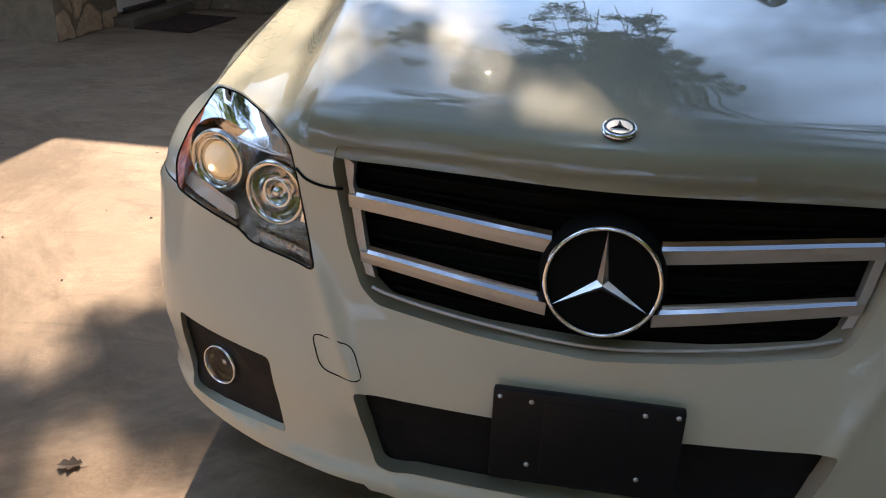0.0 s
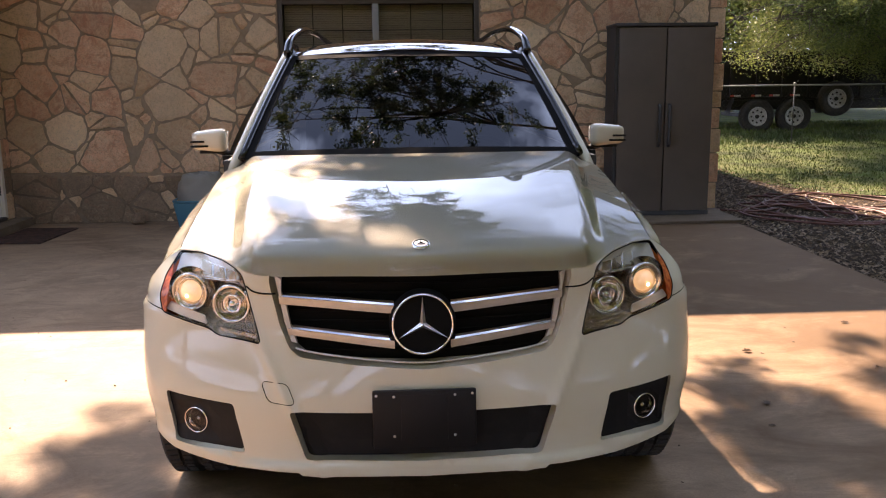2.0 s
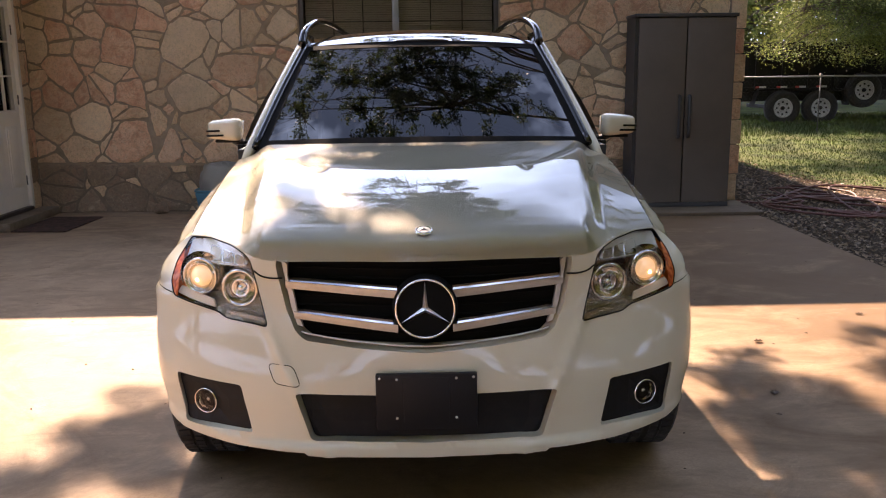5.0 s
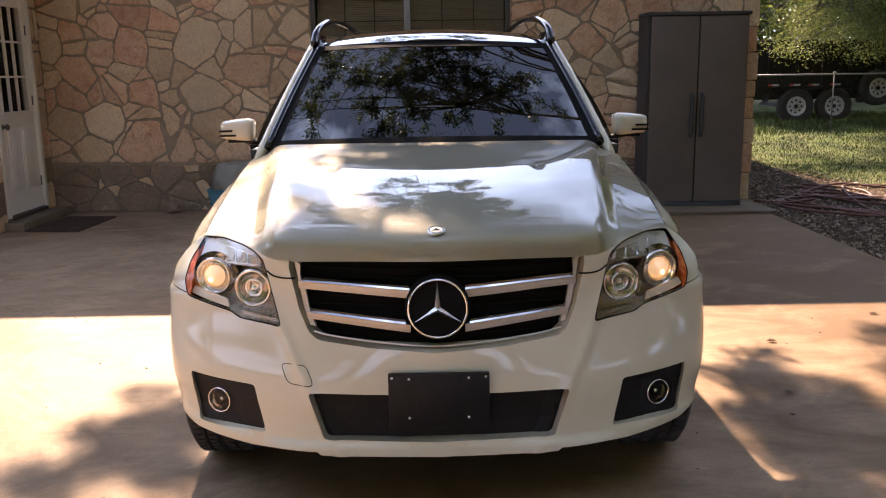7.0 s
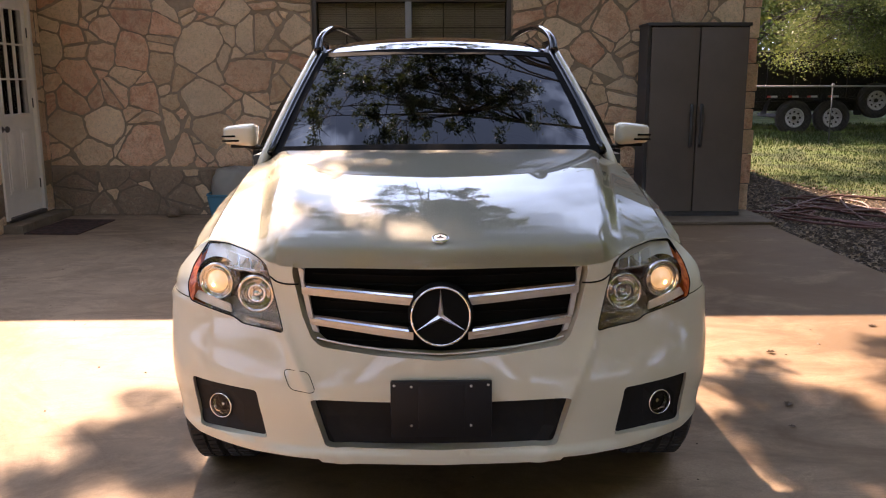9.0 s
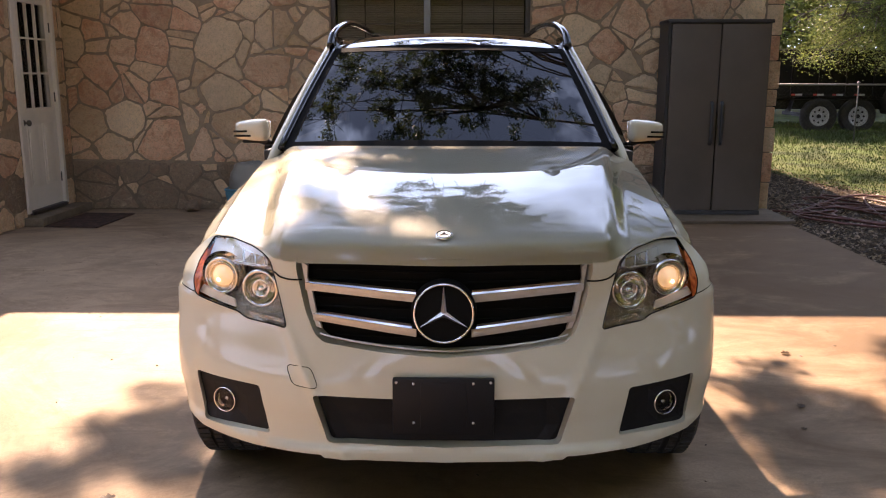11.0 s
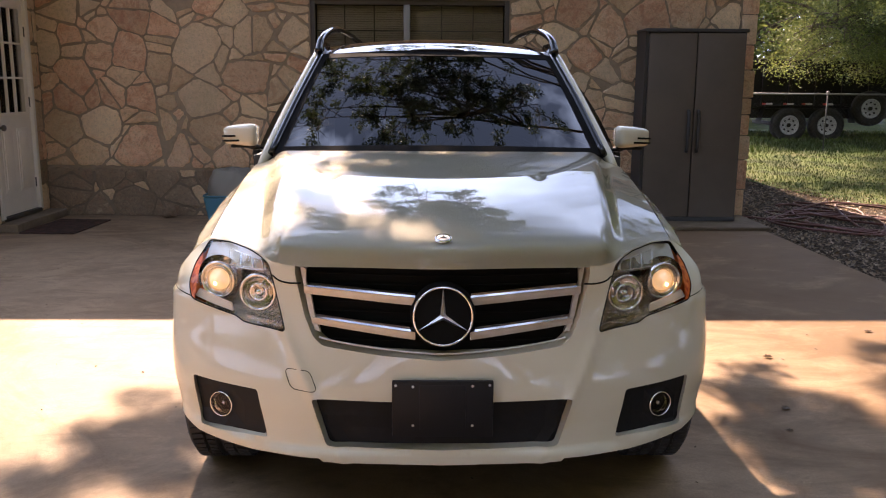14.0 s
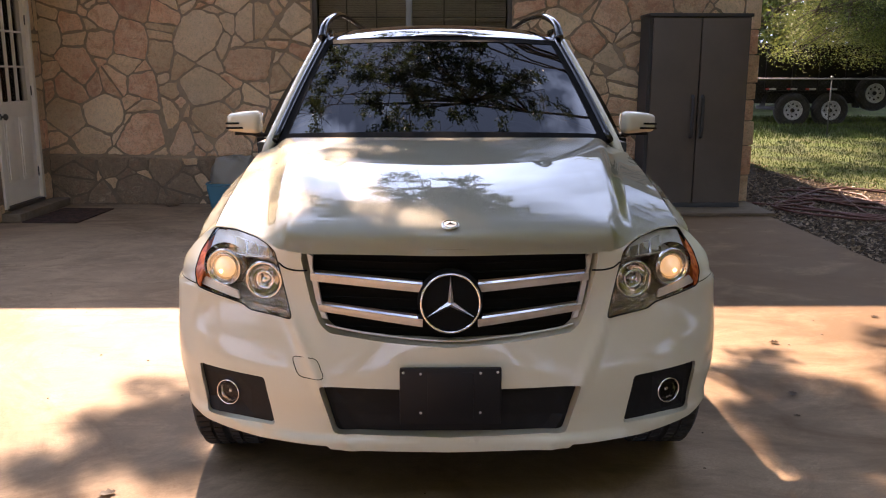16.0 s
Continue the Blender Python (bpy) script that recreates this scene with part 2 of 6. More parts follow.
M_WINDSHIELD = glass_mat("windshield_glass", (0.07, 0.075, 0.075), 0.0, 1.95)
M_CLEARCOAT = glass_mat("clear_coat", (1.0, 1.0, 1.0), 0.0, 1.6)
M_DARKGLASS = glass_mat("tinted_glass", (0.10, 0.11, 0.11), 0.0, 1.55)
M_LENS = glass_mat("lamp_lens", (0.95, 0.96, 0.96), 0.01, 1.14)
M_FOGLENS = glass_mat("fog_glass", (0.72, 0.72, 0.72), 0.02, 1.4)
k = Mat("amber_lens", (0.62, 0.14, 0.035), 0.12, spec=0.5)
k.tint(k.ramp(k.noise(60, 4, 0.7, (1, 1, 0.4)), 0.42, 0.62), (0.30, 0.045, 0.015))
k.bump(k.noise(120, 2, 0.5, (1, 1, 0.3)), 0.4, 0.003)
M_AMBER = k.m
M_PANE = glass_mat("house_pane", (0.80, 0.80, 0.77), 0.0, 1.25)
M_ROOFGLASS = Mat("roof_glass", (0.008, 0.009, 0.011), 0.03, spec=0.6).m

m = bpy.data.materials.new("lit_bulb")
m.use_nodes = True
m.node_tree.nodes["Principled BSDF"].inputs["Base Color"].default_value = (0.9, 0.8, 0.6, 1)
m.node_tree.nodes["Principled BSDF"].inputs["Emission Color"].default_value = (1.0, 0.56, 0.22, 1)
m.node_tree.nodes["Principled BSDF"].inputs["Emission Strength"].default_value = 0.17
nz = m.node_tree.nodes.new("ShaderNodeTexNoise")
nz.inputs["Scale"].default_value = 38.0
nr = m.node_tree.nodes.new("ShaderNodeMapRange")
nr.inputs["From Min"].default_value, nr.inputs["From Max"].default_value = 0.35, 0.68
nr.inputs["To Min"].default_value, nr.inputs["To Max"].default_value = 0.04, 0.22
m.node_tree.links.new(nz.outputs["Fac"], nr.inputs["Value"])
m.node_tree.links.new(nr.outputs["Result"], m.node_tree.nodes["Principled BSDF"].inputs["Emission Strength"])
M_BULB = m
m = bpy.data.materials.new("filament")
m.use_nodes = True
m.node_tree.nodes["Principled BSDF"].inputs["Emission Color"].default_value = (1.0, 0.58, 0.24, 1)
m.node_tree.nodes["Principled BSDF"].inputs["Emission Strength"].default_value = 3.0
M_FILAMENT = m

k = Mat("white_door_paint", (0.70, 0.64, 0.55), 0.45)
k.tint(k.ramp(k.noise(4, 6, 0.7), 0.45, 0.75), (0.58, 0.55, 0.48), amount=0.6)
k.tint(k.ramp(k.noise(30, 5, 0.75), 0.6, 0.72), (0.42, 0.37, 0.29), amount=0.3)
M_WHITE = k.m
k = Mat("grey_resin", (0.108, 0.086, 0.067), 0.6, spec=0.3)
k.tint(k.ramp(k.noise(3, 5, 0.6), 0.4, 0.75), (0.080, 0.065, 0.052), amount=0.7)
k.bump(k.noise(300, 2, 0.6), 0.25, 0.001)
M_RESIN = k.m
M_RESIN_DARK = Mat("dark_resin", (0.03, 0.03, 0.031), 0.5).m
M_ALU = Mat("bronze_aluminium", (0.06, 0.05, 0.042), 0.5, 0.3).m
k = Mat("blind", (0.42, 0.35, 0.28), 0.7)
M_BLIND = k.m
k = Mat("coir_mat", (0.045, 0.032, 0.026), 0.95, spec=0.1)
k.tint(k.ramp(k.noise(18, 4, 0.7), 0.45, 0.6), (0.09, 0.05, 0.04))
k.bump(k.noise(220, 3, 0.7), 0.8, 0.006)
M_MAT = k.m
k = Mat("lawn_soil", (0.052, 0.037, 0.025), 0.95, spec=0.1)
k.tint(k.ramp(k.noise(1.3, 6, 0.7), 0.4, 0.65), (0.03, 0.021, 0.015))
k.tint(k.ramp(k.noise(40, 4, 0.75), 0.5, 0.65), (0.15, 0.115, 0.08), amount=0.6)
k.bump(k.noise(25, 5, 0.75), 0.8, 0.03)
M_SOIL = k.m
k = Mat("grass_blade", (0.085, 0.128, 0.029), 0.7, spec=0.2)
g = k.t.nodes.new("ShaderNodeNewGeometry")
k.tint(k.ramp(g.outputs["Random Per Island"], 0.1, 0.95), (0.165, 0.21, 0.05))
# dark dapples of tree shade, painted into the blade colour
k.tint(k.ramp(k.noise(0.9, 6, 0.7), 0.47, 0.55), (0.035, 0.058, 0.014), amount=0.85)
k.tint(k.ramp(k.noise(2.3, 6, 0.7), 0.54, 0.64), (0.13, 0.095, 0.05), amount=0.6)
M_GRASS = k.m
k = Mat("lawn", (0.085, 0.12, 0.032), 0.9, spec=0.1)
k.tint(k.ramp(k.noise(1.5, 6, 0.7), 0.4, 0.7), (0.10, 0.098, 0.042))
# the same painted tree-shade dapples on the turf below
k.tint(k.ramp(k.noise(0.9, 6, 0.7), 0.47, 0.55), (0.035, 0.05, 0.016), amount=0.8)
M_LAWN = k.m
k = Mat("hose_rubber", (0.12, 0.042, 0.03), 0.6)
k.tint(k.ramp(k.noise(9, 5, 0.7), 0.4, 0.7), (0.095, 0.04, 0.03))
M_HOSE = k.m
k = Mat("bark", (0.085, 0.07, 0.055), 0.95, spec=0.1)
k.tint(k.ramp(k.noise(9, 6, 0.75, (1, 1, 0.3)), 0.4, 0.68), (0.16, 0.14, 0.115))
k.bump(k.noise(14, 6, 0.75, (1, 1, 0.3)), 1.0, 0.03)
M_BARK = k.m


def leaf_mat(name, a, b):
    m = bpy.data.materials.new(name)
    m.use_nodes = True
    t = m.node_tree
    p = t.nodes["Principled BSDF"]
    geo = t.nodes.new("ShaderNodeNewGeometry")
    r = t.nodes.new("ShaderNodeValToRGB")
    r.color_ramp.elements[0].color, r.color_ramp.elements[1].color = rgb(a), rgb(b)
    t.links.new(geo.outputs["Random Per Island"], r.inputs["Fac"])
    t.links.new(r.outputs["Color"], p.inputs["Base Color"])
    p.inputs["Roughness"].default_value = 0.45
    tl = t.nodes.new("ShaderNodeBsdfTranslucent")
    t.links.new(r.outputs["Color"], tl.inputs["Color"])
    mx = t.nodes.new("ShaderNodeMixShader")
    mx.inputs[0].default_value = 0.5
    t.links.new(p.outputs[0], mx.inputs[1])
    t.links.new(tl.outputs[0], mx.inputs[2])
    t.links.new(mx.outputs[0], t.nodes["Material Output"].inputs["Surface"])
    return m


M_LEAF = leaf_mat("oak_leaf", (0.05, 0.075, 0.02), (0.10, 0.13, 0.035))
M_LEAF_LIGHT = leaf_mat("light_leaf", (0.09, 0.13, 0.028), (0.23, 0.26, 0.065))
M_LEAF_MID = leaf_mat("yard_leaf", (0.045, 0.072, 0.02), (0.235, 0.275, 0.075))
M_DRYLEAF = leaf_mat("dry_leaf", (0.05, 0.032, 0.019), (0.36, 0.265, 0.17))
M_FALLEN = leaf_mat("fallen_leaf", (0.07, 0.045, 0.025), (0.13, 0.085, 0.05))
k = Mat("trailer_steel", (0.007, 0.006, 0.007), 0.5, spec=0.25)
k.tint(k.ramp(k.noise(3, 5, 0.7), 0.45, 0.75), (0.022, 0.012, 0.010), amount=0.6)
M_TRAILER = k.m
M_WHEELWHITE = Mat("white_wheel", (0.46, 0.46, 0.45), 0.5).m
M_REDLENS = Mat("red_reflector", (0.45, 0.05, 0.04), 0.3).m
M_GALV = Mat("galvanised", (0.22, 0.22, 0.215), 0.55, 0.8).m
M_WIRE = Mat("dull_wire", (0.10, 0.10, 0.095), 0.6, 0.5).m
M_AMBERFILL = Mat("amber_reflector", (0.55, 0.11, 0.015), 0.25).m
k = Mat("shingle", (0.13, 0.115, 0.10), 0.95, spec=0.15)
k.tint(k.ramp(k.noise(20, 4, 0.7), 0.4, 0.7), (0.08, 0.07, 0.062))
M_SHINGLE = k.m
k = Mat("soffit_paint", (0.50, 0.46, 0.39), 0.7)
k.tint(k.ramp(k.noise(3, 5, 0.7), 0.4, 0.75), (0.42, 0.38, 0.31), amount=0.5)
M_SOFFIT = k.m
k = Mat("seat_leather", (0.10, 0.085, 0.07), 0.6)
M_SEAT = k.m
k = Mat("dash", (0.02, 0.02, 0.02), 0.6)
M_DASH = k.m
k = Mat("blue_plastic", (0.03, 0.14, 0.20), 0.5)
M_BLUE = k.m
k = Mat("clear_bag", (0.20, 0.185, 0.155), 0.5)
M_BAG = k.m


# ---- mesh helpers ----
def put(ob, parent=None, label=""):
    if parent is not None:
        ob.parent = parent
    if label:
        ob["label"] = label
    return ob


def raw(name, verts, faces, mat, parent=None, label="", smooth=False, normals=None):
    me = bpy.data.meshes.new(name)
    me.from_pydata([tuple(v) for v in verts], [], [tuple(f) for f in faces])
    me.materials.append(mat)
    if smooth or normals is not None:
        me.polygons.foreach_set("use_smooth", [True] * len(me.polygons))
    if normals is not None:
        me.normals_split_custom_set_from_vertices([tuple(n) for n in normals])
    me.update()
    return put(new(name, me), parent, label)


def part(name, bm, mat, parent=None, label="", smooth=False, angle=None):
    """Link a bmesh as one mesh object under a thing or part."""
    me = bpy.data.meshes.new(name)
    bm.normal_update()
    if smooth:
        for f in bm.faces:
            f.smooth = True
        for e in bm.edges:
            if len(e.link_faces) == 2 and e.calc_face_angle(0.0) > (angle or 0.7):
                e.smooth = False
    bm.to_mesh(me)
    bm.free()
    me.materials.append(mat)
    return put(new(name, me), parent, label)


def thing(name, label, category, group="", kind="", at=(0, 0, 0)):
    e = new(name)
    e.location = at
    e.empty_display_size = 0.1
    return tagged(e, label, category, group, kind)


def add_box(bm, lo, hi, bevel=0.0, seg=2, turn=None):
    made = bmesh.ops.create_cube(bm, size=1.0)
    vs = made["verts"]
    c = [(a + b) / 2 for a, b in zip(lo, hi)]
    s = [b - a for a, b in zip(lo, hi)]
    for v in vs:
        v.co = Vector((v.co.x * s[0], v.co.y * s[1], v.co.z * s[2]))
    if bevel:
        es = list({e for v in vs for e in v.link_edges})
        r = bmesh.ops.bevel(bm, geom=es, offset=bevel, segments=seg, affect="EDGES", profile=0.6)
        vs = list({v for v in r["verts"]} | {v for v in vs if v.is_valid})
    for v in vs:
        v.co = (turn @ v.co if turn else v.co) + Vector(c)
    return bm


def boxed(name, lo, hi, mat, parent=None, label="", bevel=0.004, seg=2):
    return part(name, add_box(bmesh.new(), lo, hi, bevel, seg), mat, parent, label, smooth=bevel > 0, angle=0.6)


def sweep(points, radius, n=8, closed=False, flat=1.0, side=None):
    """Verts and faces of a tube along points; radius may be a list."""
    pts = [Vector(p) for p in points]
    verts, faces = [], []
    k = len(pts)
    ref = Vector(side) if side else None
    for i, p in enumerate(pts):
        a = pts[(i - 1) % k] if closed or i > 0 else p
        b = pts[(i + 1) % k] if closed or i < k - 1 else p
        d = (b - a).normalized()
        r0 = ref if ref is not None else (Vector((0, 0, 1)) if abs(d.z) < 0.9 else Vector((1, 0, 0)))
        s = d.cross(r0).normalized()
        u = s.cross(d).normalized()
        r = radius[i] if isinstance(radius, (list, tuple)) else radius
        for j in range(n):
            t = 2 * math.pi * j / n
            verts.append(p + s * math.cos(t) * r + u * math.sin(t) * r * flat)
    rings = k if closed else k - 1
    for i in range(rings):
        for j in range(n):
            a, b = i * n + j, i * n + (j + 1) % n
            c, d2 = ((i + 1) % k) * n + (j + 1) % n, ((i + 1) % k) * n + j
            faces.append((a, b, c, d2))
    if not closed:
        faces.append(tuple(range(n - 1, -1, -1)))
        faces.append(tuple((k - 1) * n + j for j in range(n)))
    return verts, faces


def tube(name, points, radius, mat, parent=None, label="", n=8, closed=False, flat=1.0, side=None):
    v, f = sweep(points, radius, n, closed, flat, side)
    return raw(name, v, f, mat, parent, label, smooth=True)


def spline(points, n=6, closed=False):
    """Catmull-Rom through points."""
    p = [Vector(q) for q in points]
    out = []
    k = len(p)
    for i in range(k if closed else k - 1):
        a = p[(i - 1) % k] if closed or i > 0 else p[0]
        b, c = p[i], p[(i + 1) % k]
        d = p[(i + 2) % k] if closed or i + 2 < k else p[-1]
        for j in range(n):
            t = j / n
            out.append(0.5 * (2 * b + (c - a) * t + (2 * a - 5 * b + 4 * c - d) * t * t + (3 * b - a - 3 * c + d) * t ** 3))
    if not closed:
        out.append(p[-1])
    return out


def lathe(profile, n=32, m=None):
    """Verts and faces of a profile (radius, along) turned round local -y (towards the viewer)."""
    verts, faces = [], []
    for r, h in profile:
        for j in range(n):
            t = 2 * math.pi * j / n
            v = Vector((r * math.cos(t), -h, r * math.sin(t)))
            verts.append(m @ v if m else v)
    for i in range(len(profile) - 1):
        for j in range(n):
            a, b = i * n + j, i * n + (j + 1) % n
            faces.append((a, a + n, b + n, b))
    return verts, faces


def turned(name, profile, mat, parent=None, label="", n=32, m=None):
    v, f = lathe(profile, n, m)
    return raw(name, v, f, mat, parent, label, smooth=True)


def pchip(xs, ys):
    xs, ys = np.array(xs, float), np.array(ys, float)
    h, d = np.diff(xs), np.diff(ys) / np.diff(xs)
    m = np.zeros(len(xs))
    m[0], m[-1] = d[0], d[-1]
    for i in range(1, len(xs) - 1):
        if d[i - 1] * d[i] > 0:
            w1, w2 = 2 * h[i] + h[i - 1], h[i] + 2 * h[i - 1]
            m[i] = (w1 + w2) / (w1 / d[i - 1] + w2 / d[i])

    def f(x):
        x = min(max(x, xs[0]), xs[-1])
        i = min(int(np.searchsorted(xs, x, side="right")) - 1, len(h) - 1)
        t = (x - xs[i]) / h[i]
        return float((1 + 2 * t) * (1 - t) ** 2 * ys[i] + t * (1 - t) ** 2 * h[i] * m[i]
                     + t * t * (3 - 2 * t) * ys[i + 1] + t * t * (t - 1) * h[i] * m[i + 1])
    return f


def ss(a, b, x):
    t = min(max((x - a) / (b - a), 0), 1)
    return t * t * (3 - 2 * t)


def inside(pts, poly):
    """Which of pts (n, 2) lie in the polygon."""
    x, y = pts[:, 0], pts[:, 1]
    hit = np.zeros(len(pts), bool)
    q = np.array(poly)
    for (x1, y1), (x2, y2) in zip(q, np.roll(q, -1, 0)):
        cross = (y1 > y) != (y2 > y)
        if y1 != y2:
            hit ^= cross & (x < (x2 - x1) * (y - y1) / (y2 - y1) + x1)
    return hit


def dense(poly, step):
    out = []
    for a, b in zip(poly, poly[1:] + poly[:1]):
        n = max(1, int(math.dist(a, b) / step + 0.5))
        out += [(a[0] + (b[0] - a[0]) * i / n, a[1] + (b[1] - a[1]) * i / n) for i in range(n)]
    return out


def rounded(poly, r, n=4):
    """A polygon with its corners rounded off."""
    out = []
    k = len(poly)
    for i in range(k):
        p, a, b = Vector(poly[i]), Vector(poly[i - 1]), Vector(poly[(i + 1) % k])
        ra, rb = min(r, (a - p).length * 0.45), min(r, (b - p).length * 0.45)
        s, e = p + (a - p).normalized() * ra, p + (b - p).normalized() * rb
        for j in range(n + 1):
            t = j / n
            q = s * (1 - t) ** 2 + p * 2 * t * (1 - t) + e * t * t
            out.append((q.x, q.y))
    return out


def fill(outer, holes, step):
    """Triangles of a flat region with holes, on a grid."""
    loops = [dense(outer, step)] + [dense(h, step * 0.7) for h in holes]
    pts, edges = [], []
    for lp in loops:
        o = len(pts)
        pts += lp
        edges += [(o + i, o + (i + 1) % len(lp)) for i in range(len(lp))]
    q = np.array(outer)
    gx = np.arange(q[:, 0].min() + step / 2, q[:, 0].max(), step)
    gy = np.arange(q[:, 1].min() + step / 2, q[:, 1].max(), step)
    grid = np.array([(x, y) for x in gx for y in gy])
    keep = inside(grid, outer)
    for h in holes:
        keep &= ~inside(grid, h)
    grid = grid[keep]
    b = np.array(pts)
    near = np.array([np.min(np.sum((b - g) ** 2, axis=1)) > (0.45 * step) ** 2 for g in grid]) if len(grid) else np.zeros(0, bool)
    pts = [Vector(p) for p in pts] + [Vector(g) for g in grid[near]]
    v, _, f, *_ = delaunay_2d_cdt(pts, edges, [], 0, 1e-6)
    va = np.array([(p.x, p.y) for p in v])
    fa = [t for t in f if len(t) == 3]
    c = np.array([va[list(t)].mean(axis=0) for t in fa])
    ok = inside(c, outer)
    for h in holes:
        ok &= ~inside(c, h)
    return va, [t for t, o in zip(fa, ok) if o]


def skin(name, fn, outer, holes, step, mat, parent, label="", flip=False, rims=(), facing=None):
    """A curved panel: fn maps the flat region to space. rims: (loop, depth vector, how far it closes in)."""
    va, faces = fill(outer, holes, step)
    verts, normals = [], []
    e = 1e-3
    for a, b in va:
        p = Vector(fn(a, b))
        n = (Vector(fn(a + e, b)) - Vector(fn(a - e, b))).cross(Vector(fn(a, b + e)) - Vector(fn(a, b - e))).normalized()
        if flip:
            n = -n
        verts.append(p)
        normals.append(n)
    out = []
    for t in faces:
        n = (verts[t[1]] - verts[t[0]]).cross(verts[t[2]] - verts[t[0]])
        out.append(t if n.dot(normals[t[0]]) > 0 else (t[0], t[2], t[1]))
    for loop, depth, tuck in rims:
        lp = dense(loop, step * 0.7)
        o = len(verts)
        pts = [Vector(fn(a, b)) for a, b in lp]
        c = sum(pts, Vector()) / len(pts)
        for p in pts:
            d = Vector(depth)
            inw = (c - p)
            inw.y = 0
            verts += [p, p + d + inw.normalized() * tuck]
            nn = inw.normalized()
            normals += [nn, nn]
        k = len(pts)
        for i in range(k):
            a, b = o + 2 * i, o + 2 * ((i + 1) % k)
            f = (a, b, b + 1, a + 1)
            n = (verts[f[1]] - verts[f[0]]).cross(verts[f[2]] - verts[f[0]])
            out.append(f if n.dot(normals[a]) > 0 else f[::-1])
    return raw(name, verts, out, mat, parent, label, normals=normals)


def grid_mesh(name, fn, nu, nv, mat, parent=None, label="", flip=False, power=1.0):
    """A regular sheet over [0, 1] x [0, 1]."""
    verts, normals, faces = [], [], []
    e = 2e-3
    for i in range(nu + 1):
        for j in range(nv + 1):
            u, v = i / nu, (j / nv) ** power
            verts.append(Vector(fn(u, v)))
            u0, u1, v0, v1 = max(u - e, 0), min(u + e, 1), max(v - e, 0), min(v + e, 1)
            n = (Vector(fn(u1, v)) - Vector(fn(u0, v))).cross(Vector(fn(u, v1)) - Vector(fn(u, v0))).normalized()
            normals.append(-n if flip else n)
    for i in range(nu):
        for j in range(nv):
            a = i * (nv + 1) + j
            f = (a, a + nv + 1, a + nv + 2, a + 1)
            faces.append(f[::-1] if flip else f)
    return raw(name, verts, faces, mat, parent, label, normals=normals)


# ---- ground ----
def rise(x, y):
    """The yard climbs gently behind the house; under the slab it lies lower."""
    return -0.05 + 0.40 * ss(7.0, 16.5, y) * ss(3.0, 5.0, x) + 0.25 * ss(14, 40, y)


def build_ground():
    xs = sorted({-400, -120, -60, -30} | {-20 + i for i in range(41)} | {30, 60, 120, 400})
    ys = sorted({-400, -120, -60, -30} | {-20 + i for i in range(61)} | {60, 120, 400})
    verts = [(x, y, rise(x, y)) for x in xs for y in ys]
    n = len(ys)
    faces = [(i * n + j, (i + 1) * n + j, (i + 1) * n + j + 1, i * n + j + 1) for i in range(len(xs) - 1) for j in range(n - 1)]
    ob = raw("ground", verts, faces, M_SOIL, smooth=True)
    tagged(ob, "brown soil yard with dry leaves around the house", "ground", kind="structure")


build_ground()
SLAB_R = 3.42
# unseen west and south reach is added to bounce sunlight onto the wall
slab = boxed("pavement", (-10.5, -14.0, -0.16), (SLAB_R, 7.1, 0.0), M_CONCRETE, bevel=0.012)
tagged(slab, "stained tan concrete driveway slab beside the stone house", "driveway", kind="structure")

# ---- house ----
WALL_Y, WALL_X, WALL_R, WALL_TOP = 6.88, -4.2, 3.48, 3.06
EAVE_Y, EAVE_X, EAVE_Z, WING_Y = 6.63, -3.66, 3.08, 4.9
WX0, WX1, WZ0, WZ1 = -1.30, 0.83, 1.15, 2.33
DY0, DY1, DZ0, DZ1 = 5.80, 6.68, 0.13, 2.36


def pieces_box(name, boxes, mat, label, cat):
    bm = bmesh.new()
    for lo, hi in boxes:
        add_box(bm, lo, hi)
    ob = part(name, bm, mat)
    return tagged(ob, label, cat, kind="structure")


T = 0.25
wall_n = pieces_box("wall_north", [
    ((WALL_X - T, WALL_Y, -0.1), (WX0, WALL_Y + T, WALL_TOP)),
    ((WX1, WALL_Y, -0.1), (WALL_R - 0.02, WALL_Y + T, WALL_TOP)),
    ((WX0, WALL_Y, -0.1), (WX1, WALL_Y + T, WZ0)),
    ((WX0, WALL_Y, WZ1), (WX1, WALL_Y + T, WALL_TOP))], M_MORTAR, "tan and pink rubble limestone house wall with grey mortar", "wall")
# thin sheet of the darker mortar over the wall's lowest .49 m
wall_foot = pieces_box("trim_plinth", [((WALL_X, WALL_Y - .004, -0.1), (WALL_R - .16, WALL_Y - .0005, .49))], M_FOOT, "darker mortar strip along the foot of the stone wall", "wall")
wall_w = pieces_box("wall_west", [
    ((WALL_X - T, WING_Y, -0.1), (WALL_X, DY0, WALL_TOP)),
    ((WALL_X - T, DY1, -0.1), (WALL_X, WALL_Y, WALL_TOP)),
    ((WALL_X - T, DY0, DZ1), (WALL_X, DY1, WALL_TOP)),
    ((WALL_X - T, DY0, -0.1), (WALL_X, DY1, DZ0 - 0.02))], M_MORTAR, "rubble limestone side wall with a white door", "wall")
wall_e = pieces_box("wall_east", [((WALL_R - 0.27, WALL_Y + T, -0.1), (WALL_R - 0.02, 13.0, WALL_TOP))], M_MORTAR, "limestone end wall of the house", "wall")
